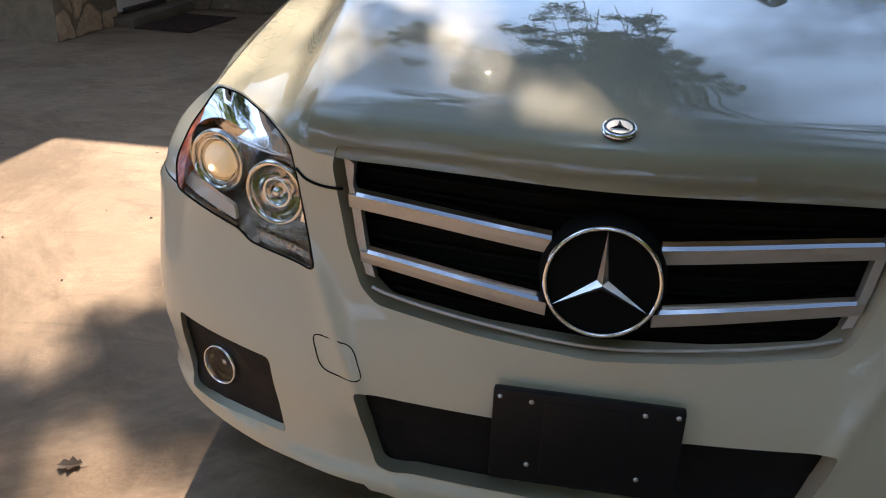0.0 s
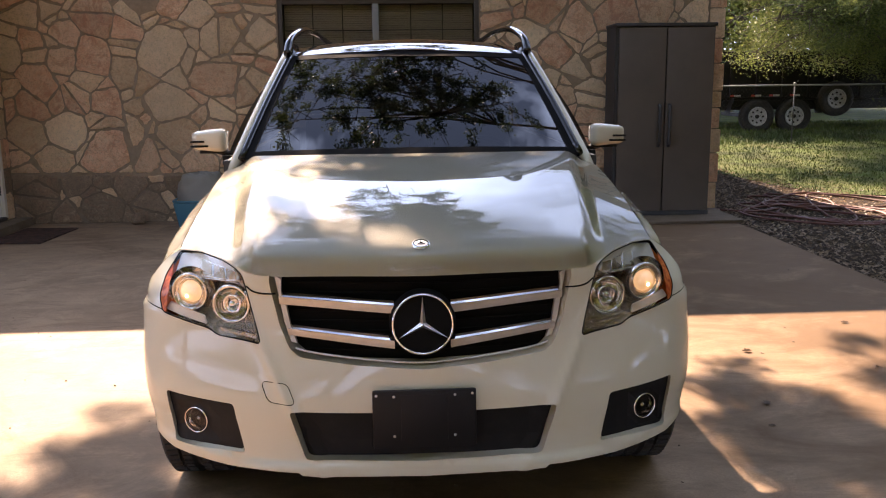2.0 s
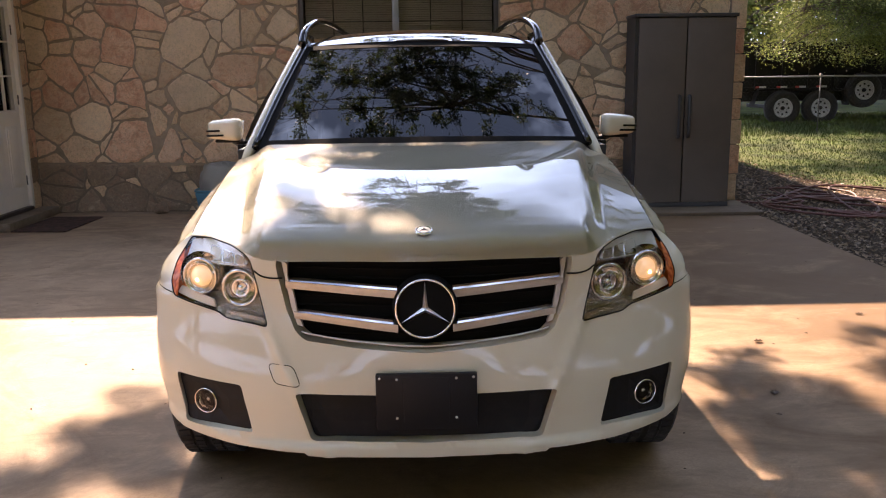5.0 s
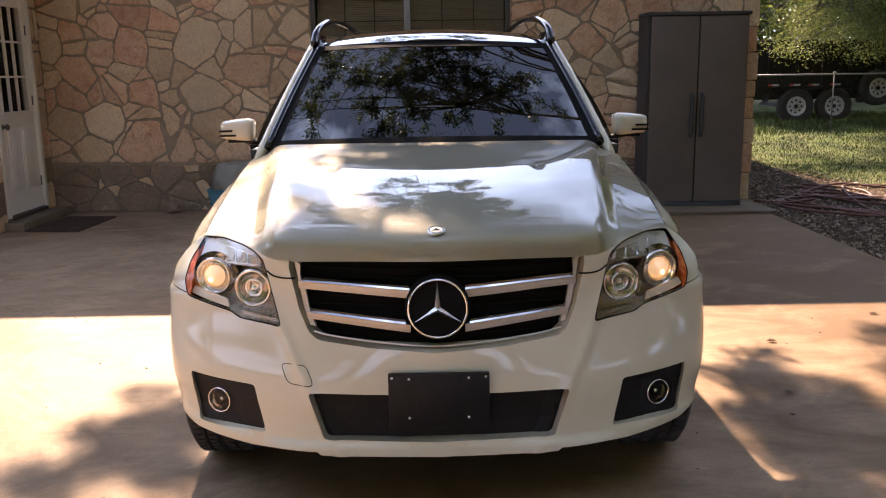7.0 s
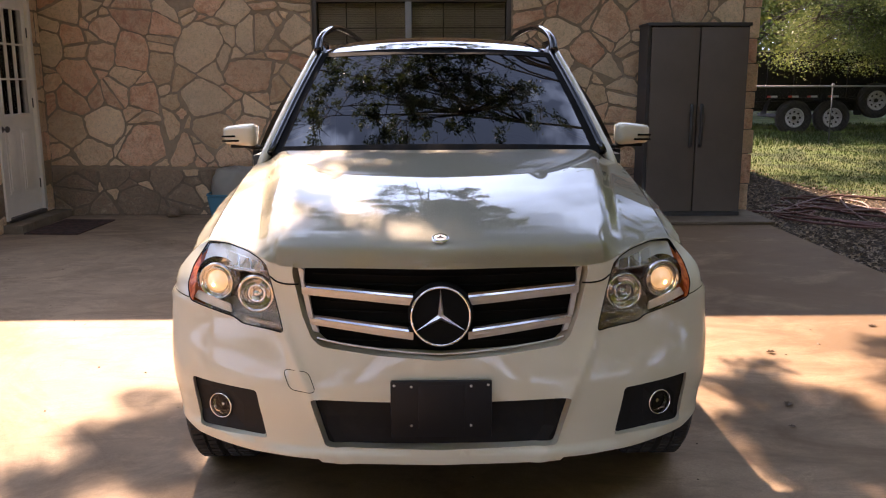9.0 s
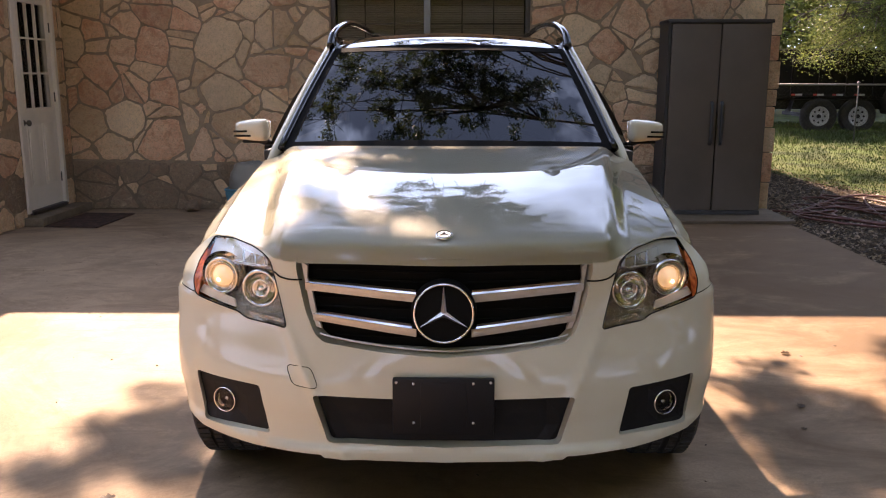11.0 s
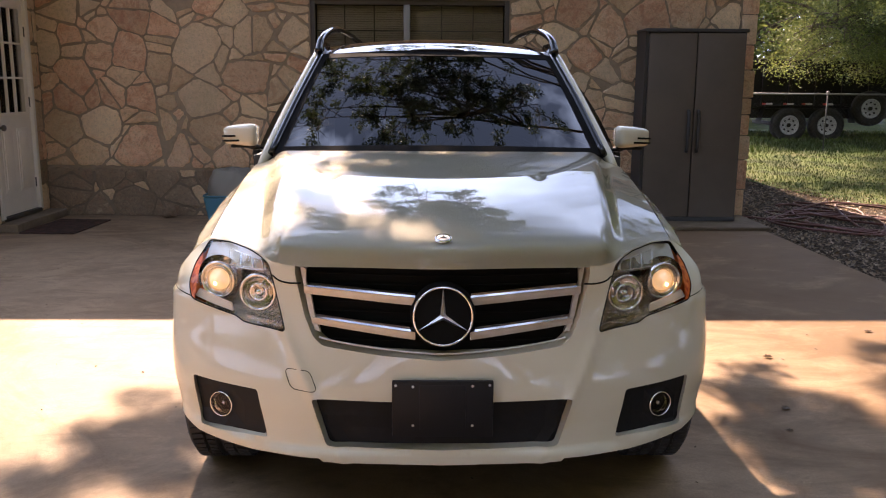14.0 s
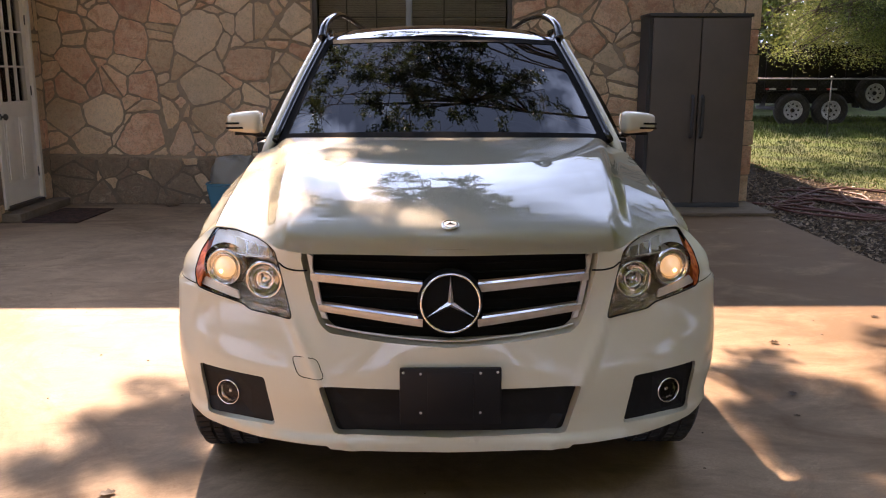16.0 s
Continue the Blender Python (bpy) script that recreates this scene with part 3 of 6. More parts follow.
wall_s = pieces_box("wall_back", [((WALL_X - 5, 13.0, -0.1), (WALL_R - 0.02, 13.25, WALL_TOP)),
                                  ((WALL_X - 5, WING_Y, -0.1), (WALL_X - 4.75, 13.0, WALL_TOP)),
                                  ((WALL_X - 4.75, WING_Y, -0.1), (WALL_X - T, WING_Y + .25, WALL_TOP))], M_MORTAR, "rear limestone walls of the house", "wall")



def build_roof():
    main = [((EAVE_X, EAVE_Y, EAVE_Z), (4.0, EAVE_Y, EAVE_Z), (4.0, 9.6, 4.0), (EAVE_X, 9.6, 4.0)),
            ((-9.8, 14.2, EAVE_Z), (-9.8, 9.6, 4.0), (4.0, 9.6, 4.0), (4.0, 14.2, EAVE_Z))]
    wing = [((EAVE_X, WING_Y - .3, EAVE_Z), (EAVE_X, 9.6, EAVE_Z), (-6.6, 9.6, 3.7), (-6.6, WING_Y - .3, 3.7)),
            ((-9.8, WING_Y - .3, EAVE_Z), (-6.6, WING_Y - .3, 3.7), (-6.6, 9.6, 3.7), (-9.8, 9.6, EAVE_Z))]
    verts, faces = [], []
    for q in main + wing:
        o = len(verts)
        verts += [Vector(p) for p in q] + [Vector(p) + Vector((0, 0, 0.14)) for p in q]
        faces += [(o + 3, o + 2, o + 1, o), (o + 4, o + 5, o + 6, o + 7)]
        faces += [(o + i, o + (i + 1) % 4, o + 4 + (i + 1) % 4, o + 4 + i) for i in range(4)]
    ob = raw("roof", verts, faces, M_SHINGLE)
    tagged(ob, "low brown shingle roof over the stone house", "roof", kind="structure")
    soffit = pieces_box("ceiling", [((EAVE_X, EAVE_Y + 0.06, WALL_TOP + 0.002), (3.95, WALL_Y, WALL_TOP + 0.015)),
                                    ((WALL_X, WING_Y, WALL_TOP + 0.002), (EAVE_X - 0.02, WALL_Y, WALL_TOP + 0.02))], M_SOFFIT,
                        "painted porch soffit boards", "ceiling")
    fascia = pieces_box("trim", [((EAVE_X, EAVE_Y - 0.02, EAVE_Z - 0.10), (4.0, EAVE_Y + 0.015, EAVE_Z + 0.10)),
                                 ((EAVE_X - 0.015, WING_Y - .3, EAVE_Z - 0.10), (EAVE_X + 0.02, EAVE_Y - 0.02, EAVE_Z + 0.10))], M_SOFFIT,
                        "painted fascia board along the eave", "trim")


build_roof()

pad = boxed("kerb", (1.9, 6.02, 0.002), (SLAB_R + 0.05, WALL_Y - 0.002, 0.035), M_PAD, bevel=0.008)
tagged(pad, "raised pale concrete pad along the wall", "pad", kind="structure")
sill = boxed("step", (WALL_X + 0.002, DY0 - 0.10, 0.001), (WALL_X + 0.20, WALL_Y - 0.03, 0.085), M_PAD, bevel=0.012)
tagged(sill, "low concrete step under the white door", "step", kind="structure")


def build_window():
    w = thing("window_1", "dark bronze sliding window with closed blinds", "window", kind="structure", at=(0, WALL_Y, 0))
    y0, y1 = 0.03, 0.09
    for lo, hi in (((WX0, y0, WZ0), (WX0 + 0.05, y1, WZ1)), ((WX1 - 0.05, y0, WZ0), (WX1, y1, WZ1)),
                   ((WX0 + 0.05, y0, WZ1 - 0.05), (WX1 - 0.05, y1, WZ1)), ((WX0 + 0.05, y0, WZ0), (WX1 - 0.05, y1, WZ0 + 0.05))):
        boxed("window_frame", lo, hi, M_ALU, w, bevel=0.006)
    mid = -0.27
    boxed("mullion", (mid - 0.035, y0 - 0.012, WZ0 + 0.05), (mid + 0.035, y1, WZ1 - 0.05), M_GALV, w, "pale meeting stile", bevel=0.006)
    for a, b in ((WX0 + 0.05, mid - 0.035), (mid + 0.035, WX1 - 0.05)):
        boxed("pane", (a, 0.055, WZ0 + 0.05), (b, 0.060, WZ1 - 0.05), M_PANE, w, bevel=0)
        for t in (1 / 3, 2 / 3):
            x = a + (b - a) * t
            boxed("glazing_bar", (x - 0.006, 0.064, WZ0 + 0.05), (x + 0.006, 0.074, WZ1 - 0.05), M_ALU, w, bevel=0)
        for i in range(1, 4):
            z = WZ0 + 0.05 + (WZ1 - WZ0 - 0.1) * i / 4
            boxed("glazing_bar", (a, 0.066, z - 0.006), (b, 0.073, z + 0.006), M_ALU, w, bevel=0)
    z = WZ0 + 0.06
    while z < WZ1 - 0.06:
        bm = add_box(bmesh.new(), (WX0 + 0.06, -0.012, -0.0012), (WX1 - 0.06, 0.012, 0.0012), 0, turn=Matrix.Rotation(radians(62), 3, "X"))
        s = part("blind_slat", bm, M_BLIND, w)
        s.location = (0, 0.14, z)
        z += 0.024
    boxed("sill_board", (WX0 - 0.03, -0.045, WZ0 - 0.05), (WX1 + 0.03, 0.10, WZ0), M_PAD, w, bevel=0.006)
    return w


build_window()
# dark room behind the window
boxed("room_wall", (WX0 - 0.4, WALL_Y + 1.6, 0.0), (WX1 + 0.4, WALL_Y + 1.65, WALL_TOP), M_DASH, bevel=0)
tagged(bpy.data.objects["room_wall"], "dark inner wall of the unlit room", "wall", kind="structure")


def build_door():
    d = thing("door_1", "white half-glazed panel door in a white frame", "door", kind="structure", at=(WALL_X, 0, 0))
    for a, b in ((DY0, DY0 + 0.06), (DY1 - 0.06, DY1)):
        boxed("door_frame", (-0.10, a, DZ0 - 0.02), (0.02, b, DZ1), M_WHITE, d, bevel=0.006)
    boxed("door_frame", (-0.10, DY0 + 0.06, DZ1 - 0.06), (0.02, DY1 - 0.06, DZ1), M_WHITE, d, bevel=0.006)
    y0, y1, z0, z1 = DY0 + 0.064, DY1 - 0.064, DZ0, DZ1 - 0.064
    ga, gb, gz0, gz1 = y0 + 0.13, y1 - 0.10, 1.14, z1 - 0.13
    leaf = bmesh.new()
    for lo, hi in (((-0.06, y0, z0), (-0.015, y1, gz0)), ((-0.06, y0, gz1), (-0.015, y1, z1)),
                   ((-0.06, y0, gz0), (-0.015, ga, gz1)), ((-0.06, gb, gz0), (-0.015, y1, gz1))):
        add_box(leaf, lo, hi)
    lf = part("leaf", leaf, M_WHITE, d)
    mid = (y0 + y1) / 2
    for a, b in ((y0 + 0.11, mid - 0.045), (mid + 0.045, y1 - 0.09)):
        for i, g in enumerate((0.0, 0.035)):
            boxed("panel", (-0.018 + 0.006 * i, a + g, z0 + 0.22 + g), (-0.011 + 0.007 * i, b - g, gz0 - 0.16 - g), M_WHITE, lf, bevel=0.003)
    pane = boxed("glass", (-0.045, ga, gz0), (-0.040, gb, gz1), M_PANE, d, bevel=0)
    pane.visible_shadow = False
    for lo, hi in (((-0.03, ga - 0.02, gz0 - 0.02), (-0.006, gb + 0.02, gz0)), ((-0.03, ga - 0.02, gz1), (-0.006, gb + 0.02, gz1 + 0.02)),
                   ((-0.03, ga - 0.02, gz0), (-0.006, ga, gz1)), ((-0.03, gb, gz0), (-0.006, gb + 0.02, gz1))):
        boxed("bead", lo, hi, M_WHITE, d, bevel=0.003)
    boxed("blind", (-0.056, ga - 0.003, gz0 - 0.003), (-0.050, gb + 0.003, gz1 + 0.003), M_SOFFIT, d, "tan blind drawn behind the glass", bevel=0)
    for i in (1, 2):
        y = ga + (gb - ga) * i / 3
        boxed("muntin", (-0.038, y - 0.009, gz0), (-0.010, y + 0.009, gz1), M_WHITE, d, bevel=0.003)
    for i in range(1, 3):
        z = gz0 + (gz1 - gz0) * i / 3
        boxed("muntin", (-0.037, ga, z - 0.009), (-0.011, gb, z + 0.009), M_WHITE, d, bevel=0.003)
    for z in (0.40, 1.24, 1.95):
        boxed("hinge", (-0.016, y1 - 0.004, z - 0.05), (-0.004, y1 + 0.010, z + 0.05), M_ALU, d, bevel=0.002)
    turned("door_knob", [(0.03, 0.0), (0.03, 0.006), (0.012, 0.01), (0.012, 0.035), (0.03, 0.045), (0.032, 0.06), (0.02, 0.072), (0, 0.074)],
           M_ALU, d, n=16, m=pose(-0.015, y0 + 0.06, 1.0, 0, 0, 90))
    boxed("threshold", (-0.10, DY0 + 0.06, DZ0 - 0.04), (0.03, DY1 - 0.06, DZ0 - 0.004), M_ALU, d, bevel=0.004)


build_door()


# ---- storage cabinet ----
def build_cabinet():
    x0, x1, y0, y1, z0, z1 = 2.19, 3.23, 6.40, 6.80, 0.036, 1.99
    c = thing("storage_cabinet", "tall grey resin storage cabinet with black trim, doors shut", "cabinet", at=(x0, y0, z0))
    w, dp, h = x1 - x0, y1 - y0, z1 - z0
    bm = bmesh.new()
    for lo, hi in (((0, 0.03, 0), (0.03, dp, h)), ((w - 0.03, 0.03, 0), (w, dp, h)), ((0.03, dp - 0.03, 0), (w - 0.03, dp, h)),
                   ((0.03, 0.03, 0), (w - 0.03, dp - 0.03, 0.05))):
        add_box(bm, lo, hi)
    part("body", bm, M_RESIN_DARK, c)
    boxed("top", (-0.012, -0.012, h), (w + 0.012, dp, h + 0.035), M_RESIN_DARK, c, bevel=0.008)
    boxed("base", (0.0, 0.004, 0.0), (w, 0.026, 0.045), M_RESIN_DARK, c, bevel=0.006)
    for a, b, hx in ((0.035, w * .51 - 0.006, w * .51 - 0.058), (w * .51 + 0.006, w - 0.012, w * .51 + 0.045)):
        d = boxed("door", (a, 0.0, 0.05), (b, 0.03, h - 0.008), M_RESIN, c, "flat grey door", bevel=0.006)
        if a > w * .4:
            boxed("panel_seam", (a + .05, -.0025, .80), (b - .08, .001, .806), M_RESIN, d, "thin raised moulding line", bevel=.0008)
        hb = spline([(hx, -0.004, 0.74), (hx, -0.035, 0.77), (hx, -0.04, 0.95), (hx, -0.035, 1.13), (hx, -0.004, 1.16)], 5)
        tube("handle", hb, 0.019, M_RESIN_DARK, d, "black bar handle", n=8)


build_cabinet()


# ---- car ----
PLAN = pchip([0, .2, .39, .57, .70, .80, .86, .90, .922, .93, .95], [.02, .024, .038, .088, .14, .20, .255, .325, .44, .62, 1.1])
LEAN = pchip([.24, .285, .303, .322, .38, .44, .50, .58, .66, .72, .80, .89, .96], [.006, -.006, -.007, .006, .006, .002, .006, .022, .043, .055, .064, .071, .085])


def nose(x, z):
    """How far back the front of the car lies at x and height z."""
    x = abs(x)
    wide = 1 + .02 * ss(.62, .28, z) * ss(.45, .9, x) + .03 * ss(.78, .93, z) * ss(.55, .85, x) - .017 * ss(.30, .50, z) * ss(.768, .738, z) * ss(.6, .85, x)
    z = z - .045 * ss(.42, .88, x) * ss(.50, .40, z)
    ridge = .40 + .45 * (z - .48)
    return (PLAN(min(x * wide, .95)) + LEAN(z) * (.5 + .5 * ss(0, .4, x)) + .13 * ss(.76, .93, z) * ss(.5, .78, x)
            - .008 * math.exp(-((x - ridge) / .022) ** 2) * ss(.9, .6, z))


_xs = [i * 0.95 / 400 for i in range(401)]
_us = [0.0]
for _a, _b in zip(_xs, _xs[1:]):
    _us.append(_us[-1] + math.hypot(_b - _a, PLAN(_b) - PLAN(_a)))


def u_of(x):
    return math.copysign(float(np.interp(abs(x), _xs, _us)), x)


def x_of(u):
    return math.copysign(float(np.interp(abs(u), _us, _xs)), u)


def on_nose(u, z):
    x = x_of(u)
    return (x, nose(x, z), z)


def flat(poly):
    """(x, z) corners to the flat plan of the nose."""
    return [(u_of(x), z) for x, z in poly]


def mirror(poly):
    return [(-x, z) for x, z in reversed(poly)]


def both(half):
    """A closed outline from its right half, given from bottom centre to top centre."""
    return half + [(-x, z) for x, z in reversed(half) if x > 1e-6]


Y_CUT = 0.43


def cut_x(z):
    """Where the nose meets the fender section."""
    lo, hi = .6, .95
    for _ in range(40):
        mid = (lo + hi) / 2
        if nose(mid, z) < Y_CUT:
            lo = mid
        else:
            hi = mid
    return lo


LAMP = [(.490, .678), (.632, .695), (.655, .712), (.822, .746), (.836, .79), (.828, .845), (.788, .914),
        (.70, .922), (.615, .916), (.575, .903), (.545, .884), (.530, .835)]
FOG = [(.552, .336), (.790, .341), (.812, .505), (.583, .492)]
INTAKE = both([(0, .319), (.362, .329), (.406, .482), (0, .474)])
GRILLE = both([(0, .606), (.20, .620), (.372, .642), (.402, .668), (.430, .735), (.460, .868), (.452, .904), (.2, .908), (0, .909)])
TOP_HALF = [(0, .889), (.20, .888), (.44, .883), (.50, .886), (.536, .892), (.575, .909), (.615, .921), (.70, .927), (.788, .919)]


def hood_front(x):
    x = abs(x)
    return float(np.interp(x, [p[0] for p in TOP_HALF], [p[1] for p in TOP_HALF]))


C_PROF = pchip([.05, .055, .065, .08, .11, .2, .4, .7, 1.0, 1.3], [.889, .925, .952, .967, .981, 1.006, 1.050, 1.098, 1.134, 1.162])


def hood_base(x, y):
    x = abs(x)
    sh = nose(min(x, .5), .9) - nose(0, .9)
    yy = y - sh * ss(1.3, .1, y) - (nose(0, .9) - .05)
    xc = .515 + .145 * (y - .1) / 1.15
    d = x - xc
    drop = .014 * min(x / xc, 1) ** 2 + .030 * ss(-.015, .065, d) + .33 * max(0, d - .02)
    return C_PROF(yy) - drop


def hood_edge_x(y):
    return .788 + .02 * ss(.4, 1.3, y)


def hood_rear(x):
    return 1.235 + .10 * (abs(x) / .75) ** 2


def hood_z(x, y):
    zf = hood_front(x)
    yf = nose(x, zf)
    return hood_base(x, y) + (zf - hood_base(x, yf)) * math.exp(-max(0, y - yf) / .05)


def fender_top(y):
    """Upper edge of the side: along the hood, then the door belt."""
    if y < 1.33:
        return hood_edge_x(y) + .004, hood_z(.788, y) - .002 - .02 * ss(.9, 1.33, y)
    t = ss(1.33, 1.7, y)
    return .812 + .05 * t, hood_z(.788, 1.33) - .022 + .015 * t + .04 * ss(1.7, 4.2, y)


def on_side(y, z):
    xe, ze = fender_top(y)
    t = min(max((ze - z) / .20, 0), 1)
    x = .922 - (.922 - xe) * (1 - t) ** 2.4 - .03 * ss(.55, .28, z) + .012 * math.exp(-((z - .80) / .03) ** 2) * ss(1.2, 1.6, y)
    k = ss(Y_CUT, .70, y)
    if k < 1:
        c = cut_x(min(z, .89))
        c += (.792 - c) * min(max((z - .89) / .027, 0), 1)
        x = x * k + c * (1 - k)
    x -= .10 * ss(3.7, 4.5, y)
    return x


AX_F, AX_R, TYRE_R = .765, 3.555, .36


def build_body(car):
    # front bumper and fascia with its openings
    bottom = [(0, .272), (.372, .279), (.384, .290), (.60, .293), (.80, .312), (.885, .345)]
    end = [(cut_x(z), z) for z in (.375, .42, .48, .54, .60, .66, .72, .78, .82, .86, .89)]
    outer = both(bottom + end + TOP_HALF[::-1])
    holes = [GRILLE, INTAKE, FOG, mirror(FOG), LAMP, mirror(LAMP)]
    fo, fh = flat(dense(outer, .03)), [flat(rounded(h, .012, 3)) for h in holes]
    skin("bumper", on_nose, fo, fh, .017, M_PAINT, car, "pearl-white painted front bumper",
         rims=[(fh[0], (0, .040, 0), .020), (fh[1], (0, .034, 0), .009), (fh[2], (0, .02, 0), .008), (fh[3], (0, .02, 0), .008)])
    # hood
    def hood_fn(u, v):
        x = (u * 2 - 1) * .788
        zf = hood_front(x)
        yf = nose(x, zf)
        y = yf + (hood_rear(x) - yf) * v
        xx = x * (1 + (hood_edge_x(y) / .788 - 1))
        return (xx, y, hood_z(x, y))
    hood = grid_mesh("hood", hood_fn, 150, 110, M_HOODPAINT, car, "pearl-white painted hood", power=2.0)
    coat = grid_mesh("clear_coat", lambda u, v: tuple(Vector(hood_fn(u, v)) + Vector((0, -.0008, .0012))), 150, 110, M_CLEARCOAT, hood, "glossy clear coat", power=2.0)
    coat.visible_shadow = False
    # sides, with wheel arches cut out
    arch_f = [(AX_F + .405 * math.cos(radians(a)), .37 + .405 * math.sin(radians(a))) for a in range(156, -12, -6)]
    arch_r = [(AX_R + .405 * math.cos(radians(a)), .37 + .405 * math.sin(radians(a))) for a in range(190, -12, -6)]
    arch_f = [(y, z) for y, z in arch_f if y > Y_CUT]
    za = .37 + math.sqrt(max(0, .405 ** 2 - (AX_F - Y_CUT) ** 2))
    low_edge = [(Y_CUT, za)] + arch_f + arch_r + [(4.40, .34), (4.46, .70), (4.40, 1.0)]
    top = [(y, fender_top(y)[1]) for y in [4.36 - i * .06 for i in range(66)] if y > Y_CUT] + [(Y_CUT, .917)]
    for sgn in (1, -1):
        skin("side_panel", lambda y, z: (sgn * on_side(y, z), y, z), low_edge + top, [], .04, M_PAINT, car, "pearl-white side panel",
             flip=sgn < 0)
        # arch liners
        pts = [(sgn * (on_side(max(y, .45), z) - .01), y, z) for y, z in [(AX_F + .40 * math.cos(radians(a)), .37 + .40 * math.sin(radians(a))) for a in range(190, -16, -8)]]
        v = [Vector(p) for p in pts] + [Vector((p[0] - sgn * .34, p[1], p[2])) for p in pts]
        n = len(pts)
        raw("wheel_arch_liner", v, [(i, i + 1, n + i + 1, n + i) for i in range(n - 1)], M_BLACK, car, smooth=True)
    # tailgate
    def tail(u, v):
        z = .34 + v * 1.0
        x = (u * 2 - 1) * (.86 - .06 * ss(.9, 1.34, z))
        return (x, 4.52 - .12 * abs(u * 2 - 1) ** 4 - .12 * ss(.9, 1.34, z), z)
    grid_mesh("tailgate", tail, 20, 16, M_PAINT, car, flip=True)
    boxed("underbody", (-.62, .62, .22), (.62, 4.30, .30), M_VOID, car, bevel=.02)
    boxed("front_undertray", (-.56, .17, .285), (.56, .64, .300), M_BLACK, car, bevel=.004)
    # seam between hood and bumper, beside the grille
    for s in (1, -1):
        pts = [(.440, .832), (.47, .830), (.495, .832), (.515, .838), (.531, .850)]
        seam = [(s * x, nose(x, z) - .0005, z) for x, z in pts]
        tube("hood_seam", spline(seam, 6), .0028, M_VOID, car, n=6)
        edge = [(s * (hood_edge_x(y) + .002), y, hood_z(.788, y) - .007) for y in [.44 + i * .06 for i in range(15)]]
        tube("hood_gap", edge, .0045, M_VOID, car, n=6)
        fs = [(s * (cut_x(z) + .001), Y_CUT, z) for z in [.52 + i * .03 for i in range(8)]]
        tube("fender_seam", fs, .0018, M_VOID, car, n=5)
        top_seam = [(s * x, nose(x, .752 + .10 * (x - .82)) - .0004, .752 + .10 * (x - .82)) for x in (.826, .85, .87, .89, .905)]
        tube("bumper_seam", top_seam, .0016, M_VOID, car, n=5)
    # tow-eye cover outline
    cap = rounded([(-.493, .569), (-.412, .568), (-.386, .503), (-.470, .507)], .02, 4)
    tube("tow_eye_cover", [(x, nose(x, z) - .0006, z) for x, z in cap], .0012, M_VOID, car, "thin dark outline of the tow-eye cover", n=5, closed=True)


def slab_on(name, poly, fn, depth, mat, parent, label=""):
    """A filled plate over an outline; fn gives its place."""
    va, fs = fill(poly, [], .04)
    verts = [Vector(fn(a, b)) for a, b in va]
    lp = dense(poly, .04)
    out = []
    for t in fs:
        n = (verts[t[1]] - verts[t[0]]).cross(verts[t[2]] - verts[t[0]])
        out.append(t if n.y < 0 else (t[0], t[2], t[1]))
    o = len(verts)
    for a, b in lp:
        p = Vector(fn(a, b))
        verts += [p, p + Vector((0, depth, 0))]
    k = len(lp)
    out += [(o + 2 * i, o + 2 * ((i + 1) % k), o + 2 * ((i + 1) % k) + 1, o + 2 * i + 1) for i in range(k)]
    return raw(name, verts, out, mat, parent, label)


